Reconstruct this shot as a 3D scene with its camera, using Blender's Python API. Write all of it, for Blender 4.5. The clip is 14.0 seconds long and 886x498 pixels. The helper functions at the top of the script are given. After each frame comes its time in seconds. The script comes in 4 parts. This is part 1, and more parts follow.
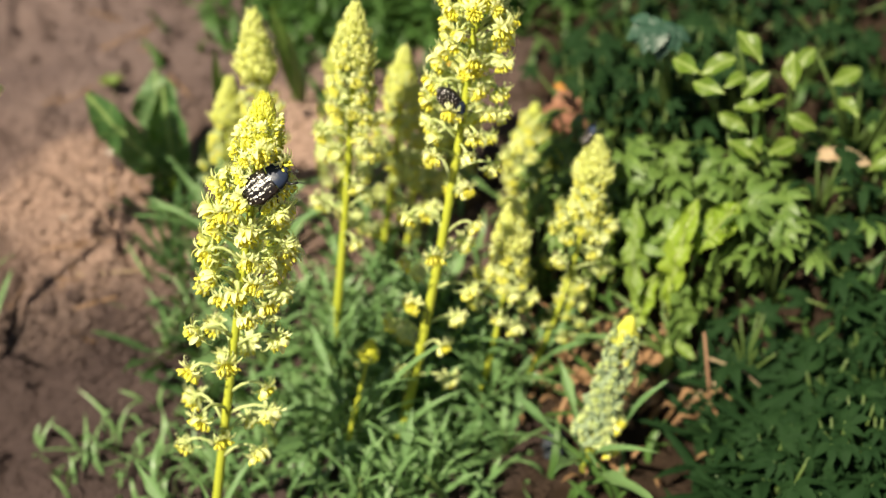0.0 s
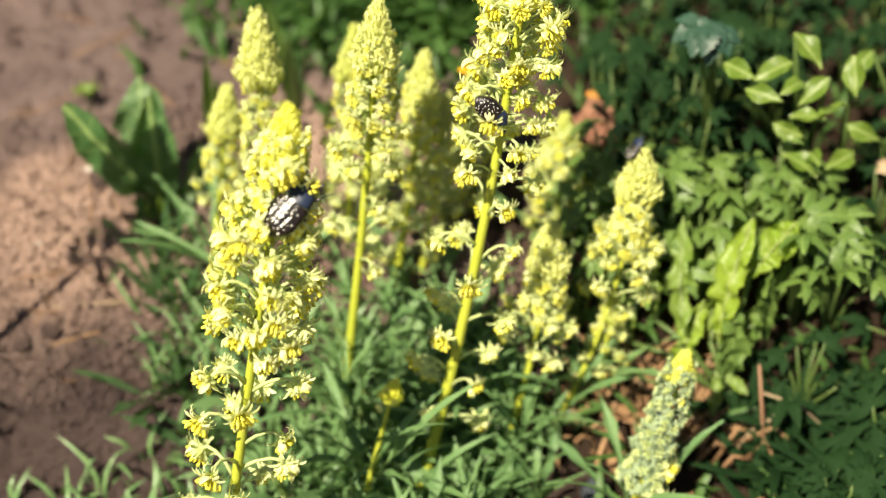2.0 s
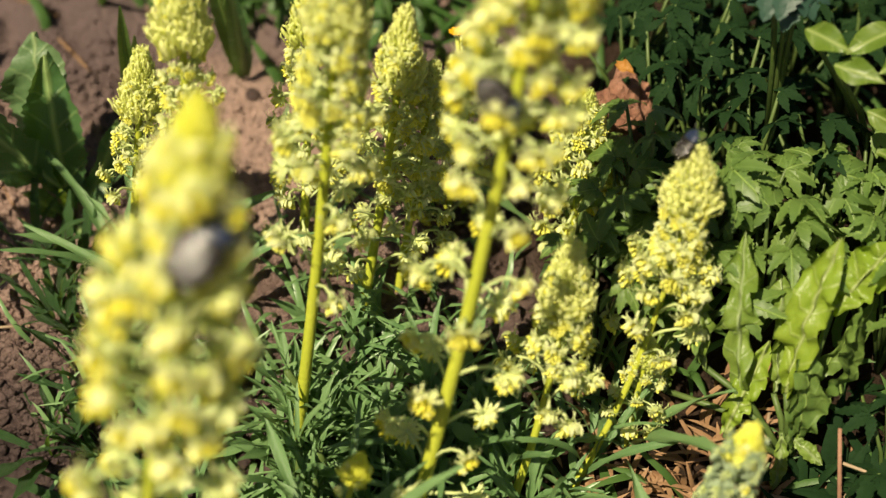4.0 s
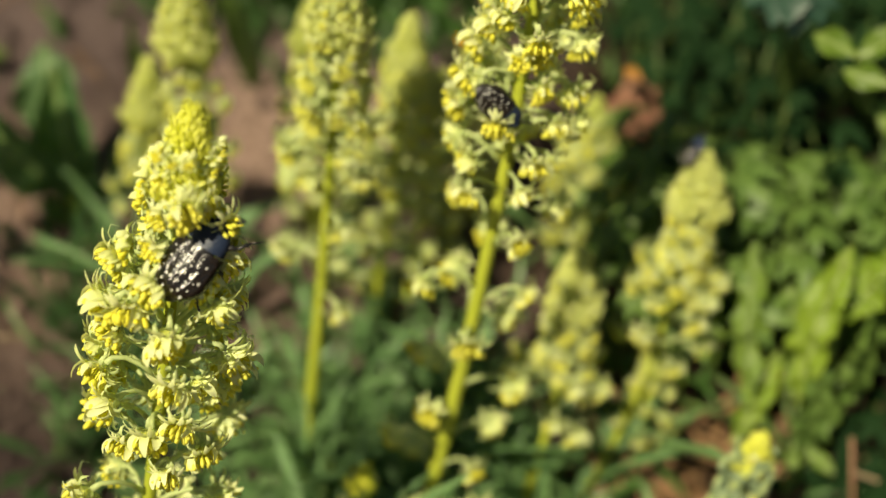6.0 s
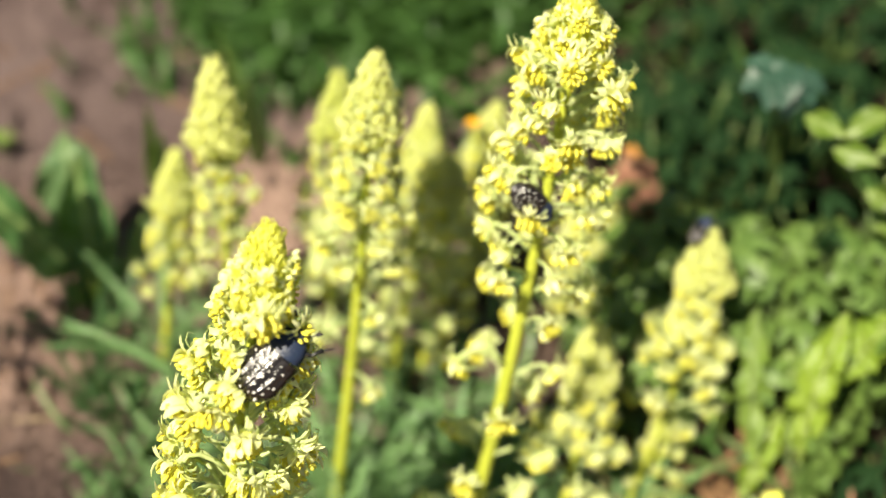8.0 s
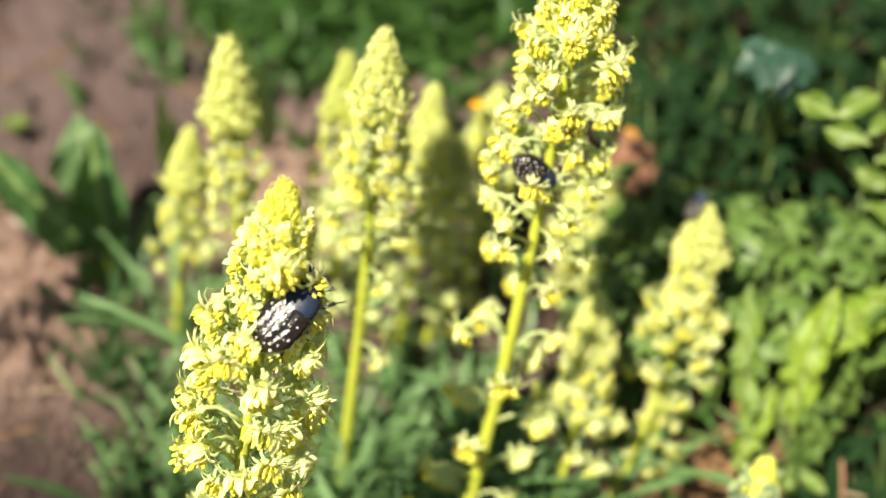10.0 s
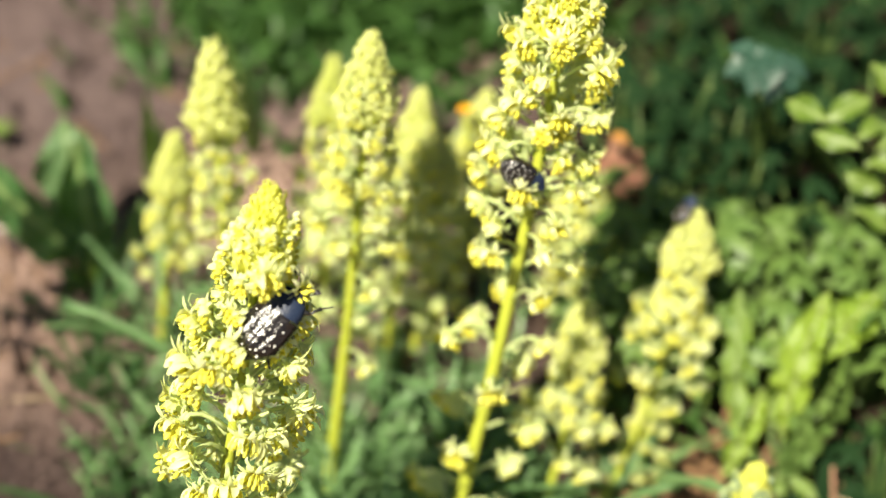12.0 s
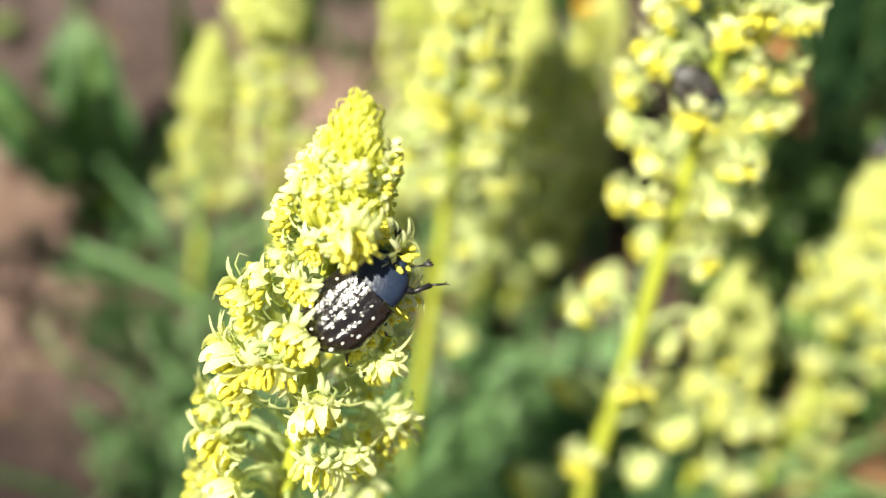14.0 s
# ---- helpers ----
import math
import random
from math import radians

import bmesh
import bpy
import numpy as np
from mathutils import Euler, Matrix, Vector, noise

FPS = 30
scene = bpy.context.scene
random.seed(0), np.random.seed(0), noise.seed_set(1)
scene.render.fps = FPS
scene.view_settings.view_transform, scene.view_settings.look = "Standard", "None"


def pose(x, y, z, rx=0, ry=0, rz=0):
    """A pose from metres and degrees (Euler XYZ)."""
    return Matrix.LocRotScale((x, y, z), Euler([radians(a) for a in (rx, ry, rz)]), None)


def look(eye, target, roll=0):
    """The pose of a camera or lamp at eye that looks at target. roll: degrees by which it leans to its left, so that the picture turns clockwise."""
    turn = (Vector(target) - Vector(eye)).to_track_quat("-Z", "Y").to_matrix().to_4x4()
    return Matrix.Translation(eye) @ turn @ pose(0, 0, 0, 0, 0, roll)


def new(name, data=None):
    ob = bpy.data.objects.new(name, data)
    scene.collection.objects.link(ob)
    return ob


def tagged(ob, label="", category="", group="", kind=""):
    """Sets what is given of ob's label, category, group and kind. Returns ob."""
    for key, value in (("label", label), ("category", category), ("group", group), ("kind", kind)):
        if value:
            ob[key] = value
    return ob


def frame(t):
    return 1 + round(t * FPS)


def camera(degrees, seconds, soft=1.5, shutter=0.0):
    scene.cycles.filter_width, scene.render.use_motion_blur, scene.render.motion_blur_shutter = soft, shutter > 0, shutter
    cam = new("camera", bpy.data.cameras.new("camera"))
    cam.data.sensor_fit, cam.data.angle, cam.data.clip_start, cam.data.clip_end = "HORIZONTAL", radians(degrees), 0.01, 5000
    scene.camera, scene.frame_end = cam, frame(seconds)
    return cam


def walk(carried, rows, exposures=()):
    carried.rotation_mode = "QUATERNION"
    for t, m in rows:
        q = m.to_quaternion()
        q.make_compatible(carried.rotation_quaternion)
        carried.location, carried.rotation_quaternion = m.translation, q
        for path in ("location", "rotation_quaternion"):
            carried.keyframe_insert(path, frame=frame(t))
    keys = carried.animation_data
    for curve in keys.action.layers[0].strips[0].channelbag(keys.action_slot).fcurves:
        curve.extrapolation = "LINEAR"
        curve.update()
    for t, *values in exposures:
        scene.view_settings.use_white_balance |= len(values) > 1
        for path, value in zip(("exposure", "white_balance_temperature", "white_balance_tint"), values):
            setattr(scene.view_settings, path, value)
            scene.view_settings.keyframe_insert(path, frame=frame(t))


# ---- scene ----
cam = camera(38.0, 14.0, soft=1.3)
cam.data.dof.use_dof = True
cam.data.dof.aperture_fstop = 10.0
focus_point = new("focus_point")
focus_point.empty_display_size = 0.002
cam.data.dof.focus_object = focus_point
EXPOSURES = [(0.0, 0.82, 7010, 6.0), (1.7, 0.87, 7010, 6.0), (2.2, 1.07, 6950, 6.6), (2.6, 1.07, 7060, 9.0), (3.0, 0.77, 7260, 10.3), (3.2, 0.72, 7360, 11.0), (5.3, 0.1, 7410, -1.5), (6.2, 0.23, 7510, 0.0), (6.6, 0.68, 7410, 3.0), (7.2, 0.9, 7010, 6.0), (9.3, 1.0, 6610, 6.0), (13.0, 1.0, 6430, 5.0), (13.5, 1.13, 6260, 4.0), (14.0, 1.03, 6310, 4.0)]
PATH = [
    (0, 0.03536, -0.07887, 0.23179, 52.591, 4.485, 3.165),
    (0.5, 0.02336, -0.08923, 0.22478, 54.792, 2.866, 1.866),
    (1, 0.02612, -0.08949, 0.22483, 55.096, 2.839, 2.493),
    (1.5, 0.01147, -0.08668, 0.23426, 53.476, 2.490, 0.532),
    (2, 0.01524, -0.05227, 0.21722, 52.790, 3.446, 0.879),
    (2.5, 0.01434, -0.02502, 0.20290, 51.971, 2.963, 1.016),
    (3, 0.00983, 0.00630, 0.18812, 50.260, 2.190, 0.225),
    (5.5, 0.01544, 0.01139, 0.18622, 50.050, 2.973, 1.616),
    (6, 0.01555, 0.01114, 0.18614, 50.435, 3.322, 1.545),
    (6.5, 0.01413, 0.01452, 0.19587, 49.584, 3.472, 1.187),
    (7, 0.00391, 0.01125, 0.20299, 49.660, 3.091, -1.345),
    (7.2, 0.00257, 0.01168, 0.20017, 50.420, 3.077, -1.661),
    (9.5, 0.00214, -0.00257, 0.20321, 51.851, 2.373, -1.699),
    (10, 0.00083, -0.00210, 0.20051, 51.972, 2.546, -1.625),
    (10.5, 0.00276, 0.00004, 0.20040, 51.817, 2.619, -1.274),
    (11, 0.00000, 0.00000, 0.20000, 51.966, 2.365, -1.849),
    (11.5, 0.00151, 0.00128, 0.20038, 51.788, 2.392, -1.848),
    (12, 0.00097, -0.00094, 0.19905, 52.299, 2.325, -2.084),
    (12.5, -0.00028, -0.00237, 0.19945, 52.365, 2.218, -2.357),
    (13, -0.00774, -0.00212, 0.19580, 52.361, 1.295, -2.013),
    (13.5, -0.01154, 0.00477, 0.19272, 50.972, 2.106, -1.063),
    (14, -0.00982, 0.04065, 0.17023, 48.861, 2.332, -0.197),
]
walk(cam, [(t, pose(x, y, z, rx, ry, rz)) for t, x, y, z, rx, ry, rz in PATH], EXPOSURES)
NEAR, MIDDLE, FAR = (-0.0215, 0.1205, 0.0985), (-0.0140, 0.1280, 0.0970), (0.0200, 0.1860, 0.0520)
walk(focus_point, [(t, pose(*p)) for t, p in ((0.0, NEAR), (1.85, NEAR), (2.30, FAR), (3.3, FAR), (4.2, FAR), (5.0, MIDDLE), (12.8, MIDDLE), (13.6, NEAR), (14.0, NEAR))])

# ---- light: one sun and the clear sky ----
TO_SUN = Vector((-0.325, -0.475, 0.818)).normalized()
sun = new("sun", bpy.data.lights.new("sun", "SUN"))
sun.data.energy, sun.data.angle, sun.data.color = 5.5, radians(0.53), (1.0, 0.90, 0.74)
sun.matrix_world = look(TO_SUN, (0, 0, 0))
world = bpy.data.worlds.new("sky")
world.use_nodes = True
scene.world = world
wn = world.node_tree.nodes
sky = wn.new("ShaderNodeTexSky")
sky.sky_type, sky.sun_disc = "NISHITA", False
sky.sun_elevation = math.asin(TO_SUN.z)
sky.sun_rotation = math.atan2(TO_SUN.x, TO_SUN.y)
world.node_tree.links.new(sky.outputs[0], wn["Background"].inputs[0])
wn["Background"].inputs[1].default_value = 0.034


# ---- materials ----
def ramp_mix(nt, fac, a, b):
    m = nt.nodes.new("ShaderNodeMix")
    m.data_type = "RGBA"
    nt.links.new(fac, m.inputs[0])
    for i, c in ((6, a), (7, b)):
        if isinstance(c, tuple):
            m.inputs[i].default_value = (*c, 1)
        else:
            nt.links.new(c, m.inputs[i])
    return m.outputs[2]


def math_node(nt, op, a, b=None, c=None):
    n = nt.nodes.new("ShaderNodeMath")
    n.operation = op
    for i, v in enumerate((a, b, c)):
        if v is None:
            continue
        if isinstance(v, (int, float)):
            n.inputs[i].default_value = v
        else:
            nt.links.new(v, n.inputs[i])
    return n.outputs[0]


def noise_node(nt, scale, detail=4, vector=None, rough=0.6):
    n = nt.nodes.new("ShaderNodeTexNoise")
    n.inputs["Scale"].default_value, n.inputs["Detail"].default_value = scale, detail
    n.inputs["Roughness"].default_value = rough
    if vector is not None:
        nt.links.new(vector, n.inputs["Vector"])
    return n.outputs["Fac"]


def sharpen(nt, v, lo, hi):
    n = nt.nodes.new("ShaderNodeMapRange")
    n.inputs[1].default_value, n.inputs[2].default_value = lo, hi
    nt.links.new(v, n.inputs[0])
    return n.outputs[0]


def organic(name, a, b, rough=0.5, fine=900.0, coarse=120.0, glow=0.35, through_colour=None, vein=None, bump=0.3, wild=0.5, spec=0.4):
    """A plant surface: colour between a and b by noise and by piece, light passing through, and pale veins along the piece's own x axis."""
    m = bpy.data.materials.new(name)
    m.use_nodes = True
    nt = m.node_tree
    bsdf, out = nt.nodes["Principled BSDF"], nt.nodes["Material Output"]
    co = nt.nodes.new("ShaderNodeTexCoord").outputs["Object"]
    info = nt.nodes.new("ShaderNodeObjectInfo").outputs["Random"]
    isle = nt.nodes.new("ShaderNodeNewGeometry").outputs["Random Per Island"]
    n1 = noise_node(nt, coarse, 3, co)
    n2 = noise_node(nt, fine, 3, co)
    mixed = math_node(nt, "ADD", math_node(nt, "MULTIPLY", n1, 0.6), math_node(nt, "MULTIPLY", n2, 0.4))
    mixed = sharpen(nt, mixed, 0.35, 0.65)
    rnd = math_node(nt, "ADD", math_node(nt, "MULTIPLY", info, 0.6), math_node(nt, "MULTIPLY", isle, 0.4))
    fac = math_node(nt, "ADD", math_node(nt, "MULTIPLY", mixed, 1 - wild), math_node(nt, "MULTIPLY", rnd, wild))
    col = ramp_mix(nt, fac, a, b)
    height = n2
    if vein:
        sep = nt.nodes.new("ShaderNodeSeparateXYZ")
        nt.links.new(co, sep.inputs[0])
        ay = math_node(nt, "ABSOLUTE", sep.outputs[1])
        mid = sharpen(nt, ay, vein[1], 0.0)
        side = math_node(nt, "SINE", math_node(nt, "MULTIPLY", math_node(nt, "SUBTRACT", sep.outputs[0], math_node(nt, "MULTIPLY", ay, 0.9)), vein[2]))
        side = sharpen(nt, side, 0.86, 1.0)
        lines = math_node(nt, "MAXIMUM", mid, math_node(nt, "MULTIPLY", side, 0.28))
        col = ramp_mix(nt, lines, col, vein[0])
        height = math_node(nt, "ADD", math_node(nt, "MULTIPLY", n2, 0.5), lines)
    nt.links.new(col, bsdf.inputs["Base Color"])
    bsdf.inputs["Roughness"].default_value = rough
    bsdf.inputs["Specular IOR Level"].default_value = spec
    bp = nt.nodes.new("ShaderNodeBump")
    bp.inputs["Strength"].default_value, bp.inputs["Distance"].default_value = bump, 0.0003
    nt.links.new(height, bp.inputs["Height"])
    nt.links.new(bp.outputs[0], bsdf.inputs["Normal"])
    if glow:
        tr = nt.nodes.new("ShaderNodeBsdfTranslucent")
        nt.links.new(ramp_mix(nt, fac, through_colour or a, b), tr.inputs["Color"])
        mx = nt.nodes.new("ShaderNodeMixShader")
        mx.inputs[0].default_value = glow
        nt.links.new(bsdf.outputs[0], mx.inputs[1])
        nt.links.new(tr.outputs[0], mx.inputs[2])
        nt.links.new(mx.outputs[0], out.inputs[0])
    return m


PALE_PETAL = organic("pale_petal", (0.60, 0.67, 0.25), (0.76, 0.79, 0.48), 0.5, glow=0.42, through_colour=(0.78, 0.83, 0.30), bump=0.15)
PALE_ANTHER = organic("pale_anther", (0.80, 0.79, 0.10), (0.89, 0.88, 0.28), 0.6, glow=0.35, through_colour=(0.86, 0.84, 0.1), bump=0.15)
PETAL = organic("petal", (0.81, 0.87, 0.33), (0.94, 0.95, 0.61), 0.5, glow=0.40, through_colour=(0.84, 0.88, 0.24), bump=0.15)
ANTHER = organic("anther", (0.85, 0.80, 0.05), (0.93, 0.90, 0.20), 0.6, glow=0.30, through_colour=(0.92, 0.84, 0.05), bump=0.15)
SEPAL = organic("sepal", (0.57, 0.67, 0.25), (0.78, 0.84, 0.46), 0.5, glow=0.4, bump=0.15)
PALE_BUD = organic("pale_bud", (0.58, 0.65, 0.16), (0.84, 0.86, 0.40), 0.5, glow=0.42, through_colour=(0.80, 0.84, 0.16), wild=0.8, bump=0.1)
# grey-green for the short spike's body: its shade put into the colour
SHADED_BUD = organic("shaded_bud", (0.22, 0.31, 0.17), (0.42, 0.51, 0.31), 0.55, glow=0.3, wild=0.7, bump=0.15)
BUD = organic("bud", (0.80, 0.82, 0.07), (0.93, 0.93, 0.30), 0.5, glow=0.42, through_colour=(0.90, 0.92, 0.06), wild=0.75, bump=0.1)
STEM = organic("stem", (0.34, 0.40, 0.035), (0.50, 0.53, 0.07), 0.42, fine=1500, coarse=60, glow=0.12, wild=0.3, bump=0.5)
LEAF_LINEAR = organic("linear_leaf", (0.058, 0.150, 0.056), (0.205, 0.33, 0.125), 0.36, glow=0.26, through_colour=(0.24, 0.40, 0.05), vein=((0.28, 0.40, 0.20), 0.00025, 1200.0))
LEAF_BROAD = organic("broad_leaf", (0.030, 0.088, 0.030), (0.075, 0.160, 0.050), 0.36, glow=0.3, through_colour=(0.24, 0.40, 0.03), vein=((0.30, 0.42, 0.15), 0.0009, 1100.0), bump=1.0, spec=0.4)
# paler copy of the broad leaf: sunlight on some leaves put into the colour
LEAF_DOCK_LIT = organic("lit_dock_leaf", (0.070, 0.150, 0.060), (0.150, 0.240, 0.100), 0.42, glow=0.3, through_colour=(0.24, 0.40, 0.05), vein=((0.30, 0.40, 0.18), 0.0006, 1100.0), bump=1.0, spec=0.5)
LEAF_BRIGHT = organic("bright_leaf", (0.155, 0.26, 0.025), (0.28, 0.38, 0.05), 0.38, glow=0.36, through_colour=(0.42, 0.56, 0.03), vein=((0.42, 0.50, 0.20), 0.0004, 1300.0), bump=1.0, coarse=220.0)
LEAF_CUT = organic("cut_leaf", (0.115, 0.20, 0.035), (0.225, 0.315, 0.06), 0.42, glow=0.33, through_colour=(0.32, 0.47, 0.03), vein=((0.32, 0.41, 0.18), 0.0004, 1500.0), bump=1.0, coarse=260.0)
LEAF_PALM = organic("palmate_leaf", (0.060, 0.124, 0.030), (0.150, 0.228, 0.050), 0.45, glow=0.26, through_colour=(0.30, 0.44, 0.04), vein=((0.26, 0.38, 0.10), 0.0003, 1800.0), bump=0.5)
# near-black copy of the palmate leaf: deep shade put into its colour
LEAF_SHADED = organic("shaded_leaf", (0.007, 0.022, 0.008), (0.018, 0.044, 0.014), 0.7, spec=0.06, glow=0.15, through_colour=(0.03, 0.08, 0.02), bump=0.4)
LEAF_BLUE = organic("bluish_leaf", (0.022, 0.060, 0.040), (0.045, 0.10, 0.065), 0.4, glow=0.2, bump=0.5)
STALK = organic("weed_stalk", (0.05, 0.09, 0.02), (0.10, 0.15, 0.04), 0.5, glow=0.05)
LEAF_OVATE = organic("ovate_leaf", (0.085, 0.155, 0.022), (0.16, 0.235, 0.036), 0.4, glow=0.36, through_colour=(0.34, 0.46, 0.03), vein=((0.30, 0.38, 0.12), 0.0004, 1600.0))
GRASS = organic("grass", (0.03, 0.09, 0.02), (0.09, 0.17, 0.04), 0.5, glow=0.3, through_colour=(0.2, 0.35, 0.04), wild=0.7)
DRY = organic("dry_plant", (0.19, 0.10, 0.05), (0.34, 0.20, 0.10), 0.7, glow=0.12, wild=0.6, bump=0.8)
STRAW = organic("straw", (0.24, 0.165, 0.10), (0.37, 0.28, 0.18), 0.7, glow=0, wild=0.4)
ORANGE_LEAF = organic("withered_orange_leaf", (0.28, 0.12, 0.025), (0.42, 0.20, 0.035), 0.6, glow=0.2, bump=0.8)
TWIG = organic("twig_bark", (0.20, 0.10, 0.06), (0.34, 0.19, 0.12), 0.75, glow=0, bump=1.0)
ORANGE = organic("orange_petal", (0.80, 0.36, 0.01), (0.85, 0.50, 0.02), 0.5, glow=0.2)


def earth(name, a, b, c, scale=1.0, bump=1.0, beds=False):
    m = bpy.data.materials.new(name)
    m.use_nodes = True
    nt = m.node_tree
    bsdf = nt.nodes["Principled BSDF"]
    co = nt.nodes.new("ShaderNodeTexCoord").outputs["Object"]
    big = sharpen(nt, noise_node(nt, 30 * scale, 6, co, 0.7), 0.40, 0.60)
    fine = noise_node(nt, 620 * scale, 9, co, 0.75)
    grit = nt.nodes.new("ShaderNodeTexVoronoi")
    grit.inputs["Scale"].default_value = 700 * scale
    nt.links.new(co, grit.inputs["Vector"])
    col = ramp_mix(nt, big, a, b)
    col = ramp_mix(nt, sharpen(nt, fine, 0.52, 0.66), col, c)
    speck = sharpen(nt, noise_node(nt, 1500 * scale, 2, co), 0.68, 0.74)
    col = ramp_mix(nt, math_node(nt, "MULTIPLY", speck, 0.6), col, (0.55, 0.47, 0.42))
    if beds:
        # leaf mould under the weeds, shade painted into its dark; greyer trodden soil towards the bank
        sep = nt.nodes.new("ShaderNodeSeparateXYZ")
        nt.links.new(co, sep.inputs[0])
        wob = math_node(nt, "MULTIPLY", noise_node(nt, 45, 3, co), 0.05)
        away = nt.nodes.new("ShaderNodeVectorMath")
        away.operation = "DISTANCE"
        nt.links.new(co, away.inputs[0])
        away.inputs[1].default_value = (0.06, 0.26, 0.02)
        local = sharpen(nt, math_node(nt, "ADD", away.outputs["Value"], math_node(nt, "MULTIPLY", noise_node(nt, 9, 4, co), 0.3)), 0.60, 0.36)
        grey = sharpen(nt, math_node(nt, "ADD", sep.outputs[1], wob), 0.216, 0.28)
        grey = math_node(nt, "MULTIPLY", grey, local)
        col = ramp_mix(nt, math_node(nt, "MULTIPLY", grey, 0.75), col, (0.150, 0.110, 0.110))
        # patches of freshly dug, paler and pinker soil
        pale = ramp_mix(nt, sharpen(nt, fine, 0.50, 0.66), (0.52, 0.355, 0.290), (0.150, 0.090, 0.070))
        for spot, reach in (((-0.0890, 0.1990, 0.034), 0.060), ((-0.0310, 0.2220, 0.040), 0.057), ((0.0090, 0.2740, 0.054), 0.050)):
            heap = nt.nodes.new("ShaderNodeVectorMath")
            heap.operation = "DISTANCE"
            nt.links.new(co, heap.inputs[0])
            heap.inputs[1].default_value = spot
            fresh = sharpen(nt, math_node(nt, "ADD", heap.outputs["Value"], math_node(nt, "MULTIPLY", noise_node(nt, 60, 5, co), 0.045)), reach, reach - 0.016)
            col = ramp_mix(nt, math_node(nt, "MULTIPLY", fresh, 0.85), col, pale)
        # shade lying on the front soil, painted in as a darker tone
        front_shade = math_node(nt, "MULTIPLY", sharpen(nt, math_node(nt, "ADD", sep.outputs[1], wob), 0.214, 0.184), local)
        col = ramp_mix(nt, math_node(nt, "MULTIPLY", front_shade, 0.88), col, (0.058, 0.040, 0.040))
        mould_shade = sharpen(nt, math_node(nt, "ADD", sep.outputs[0], wob), 0.034, 0.056)
        mould_shade = math_node(nt, "MULTIPLY", mould_shade, local)
        col = ramp_mix(nt, mould_shade, col, ramp_mix(nt, fine, (0.024, 0.015, 0.010), (0.065, 0.040, 0.026)))
    nt.links.new(col, bsdf.inputs["Base Color"])
    bsdf.inputs["Roughness"].default_value = 0.92
    bsdf.inputs["Specular IOR Level"].default_value = 0.15
    bp = nt.nodes.new("ShaderNodeBump")
    bp.inputs["Strength"].default_value, bp.inputs["Distance"].default_value = bump, 0.0022 / scale
    nt.links.new(math_node(nt, "ADD", fine, math_node(nt, "MULTIPLY", grit.outputs["Distance"], 0.7)), bp.inputs["Height"])
    nt.links.new(bp.outputs[0], bsdf.inputs["Normal"])
    return m


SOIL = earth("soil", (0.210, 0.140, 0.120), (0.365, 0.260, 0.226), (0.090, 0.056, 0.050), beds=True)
RED_CLAY = earth("red_clay", (0.42, 0.20, 0.13), (0.52, 0.28, 0.19), (0.27, 0.12, 0.08))
STONE = earth("pale_stone", (0.55, 0.50, 0.45), (0.66, 0.62, 0.56), (0.42, 0.38, 0.34), 1.5, 0.4)
SLATE = earth("slate", (0.035, 0.042, 0.055), (0.055, 0.062, 0.075), (0.025, 0.030, 0.038), 1.5, 0.4)


def shell(name, base, rough, coat=0.6, metal=0.0, pits=2500.0, relief=0.00008, spec=0.5):
    m = bpy.data.materials.new(name)
    m.use_nodes = True
    nt = m.node_tree
    bsdf = nt.nodes["Principled BSDF"]
    co = nt.nodes.new("ShaderNodeTexCoord").outputs["Object"]
    n = noise_node(nt, pits, 3, co)
    nt.links.new(ramp_mix(nt, n, base, tuple(min(1, 1.9 * v + 0.002) for v in base)), bsdf.inputs["Base Color"])
    bsdf.inputs["Roughness"].default_value = rough
    bsdf.inputs["Metallic"].default_value = metal
    bsdf.inputs["Coat Weight"].default_value, bsdf.inputs["Coat Roughness"].default_value = coat, 0.16
    bsdf.inputs["Specular IOR Level"].default_value = spec
    bp = nt.nodes.new("ShaderNodeBump")
    bp.inputs["Strength"].default_value, bp.inputs["Distance"].default_value = 0.7, relief
    nt.links.new(n, bp.inputs["Height"])
    nt.links.new(bp.outputs[0], bsdf.inputs["Normal"])
    return m


ELYTRA = shell("beetle_elytra", (0.006, 0.004, 0.003), 0.21, 0.2, pits=950.0, relief=0.00036, spec=0.6)
PRONOTUM = shell("beetle_pronotum", (0.010, 0.016, 0.034), 0.38, 0.0, spec=0.3)
LEG = shell("beetle_leg", (0.010, 0.009, 0.009), 0.4, 0.2)
SPOT = shell("beetle_spot", (0.60, 0.57, 0.50), 0.8, 0.0)


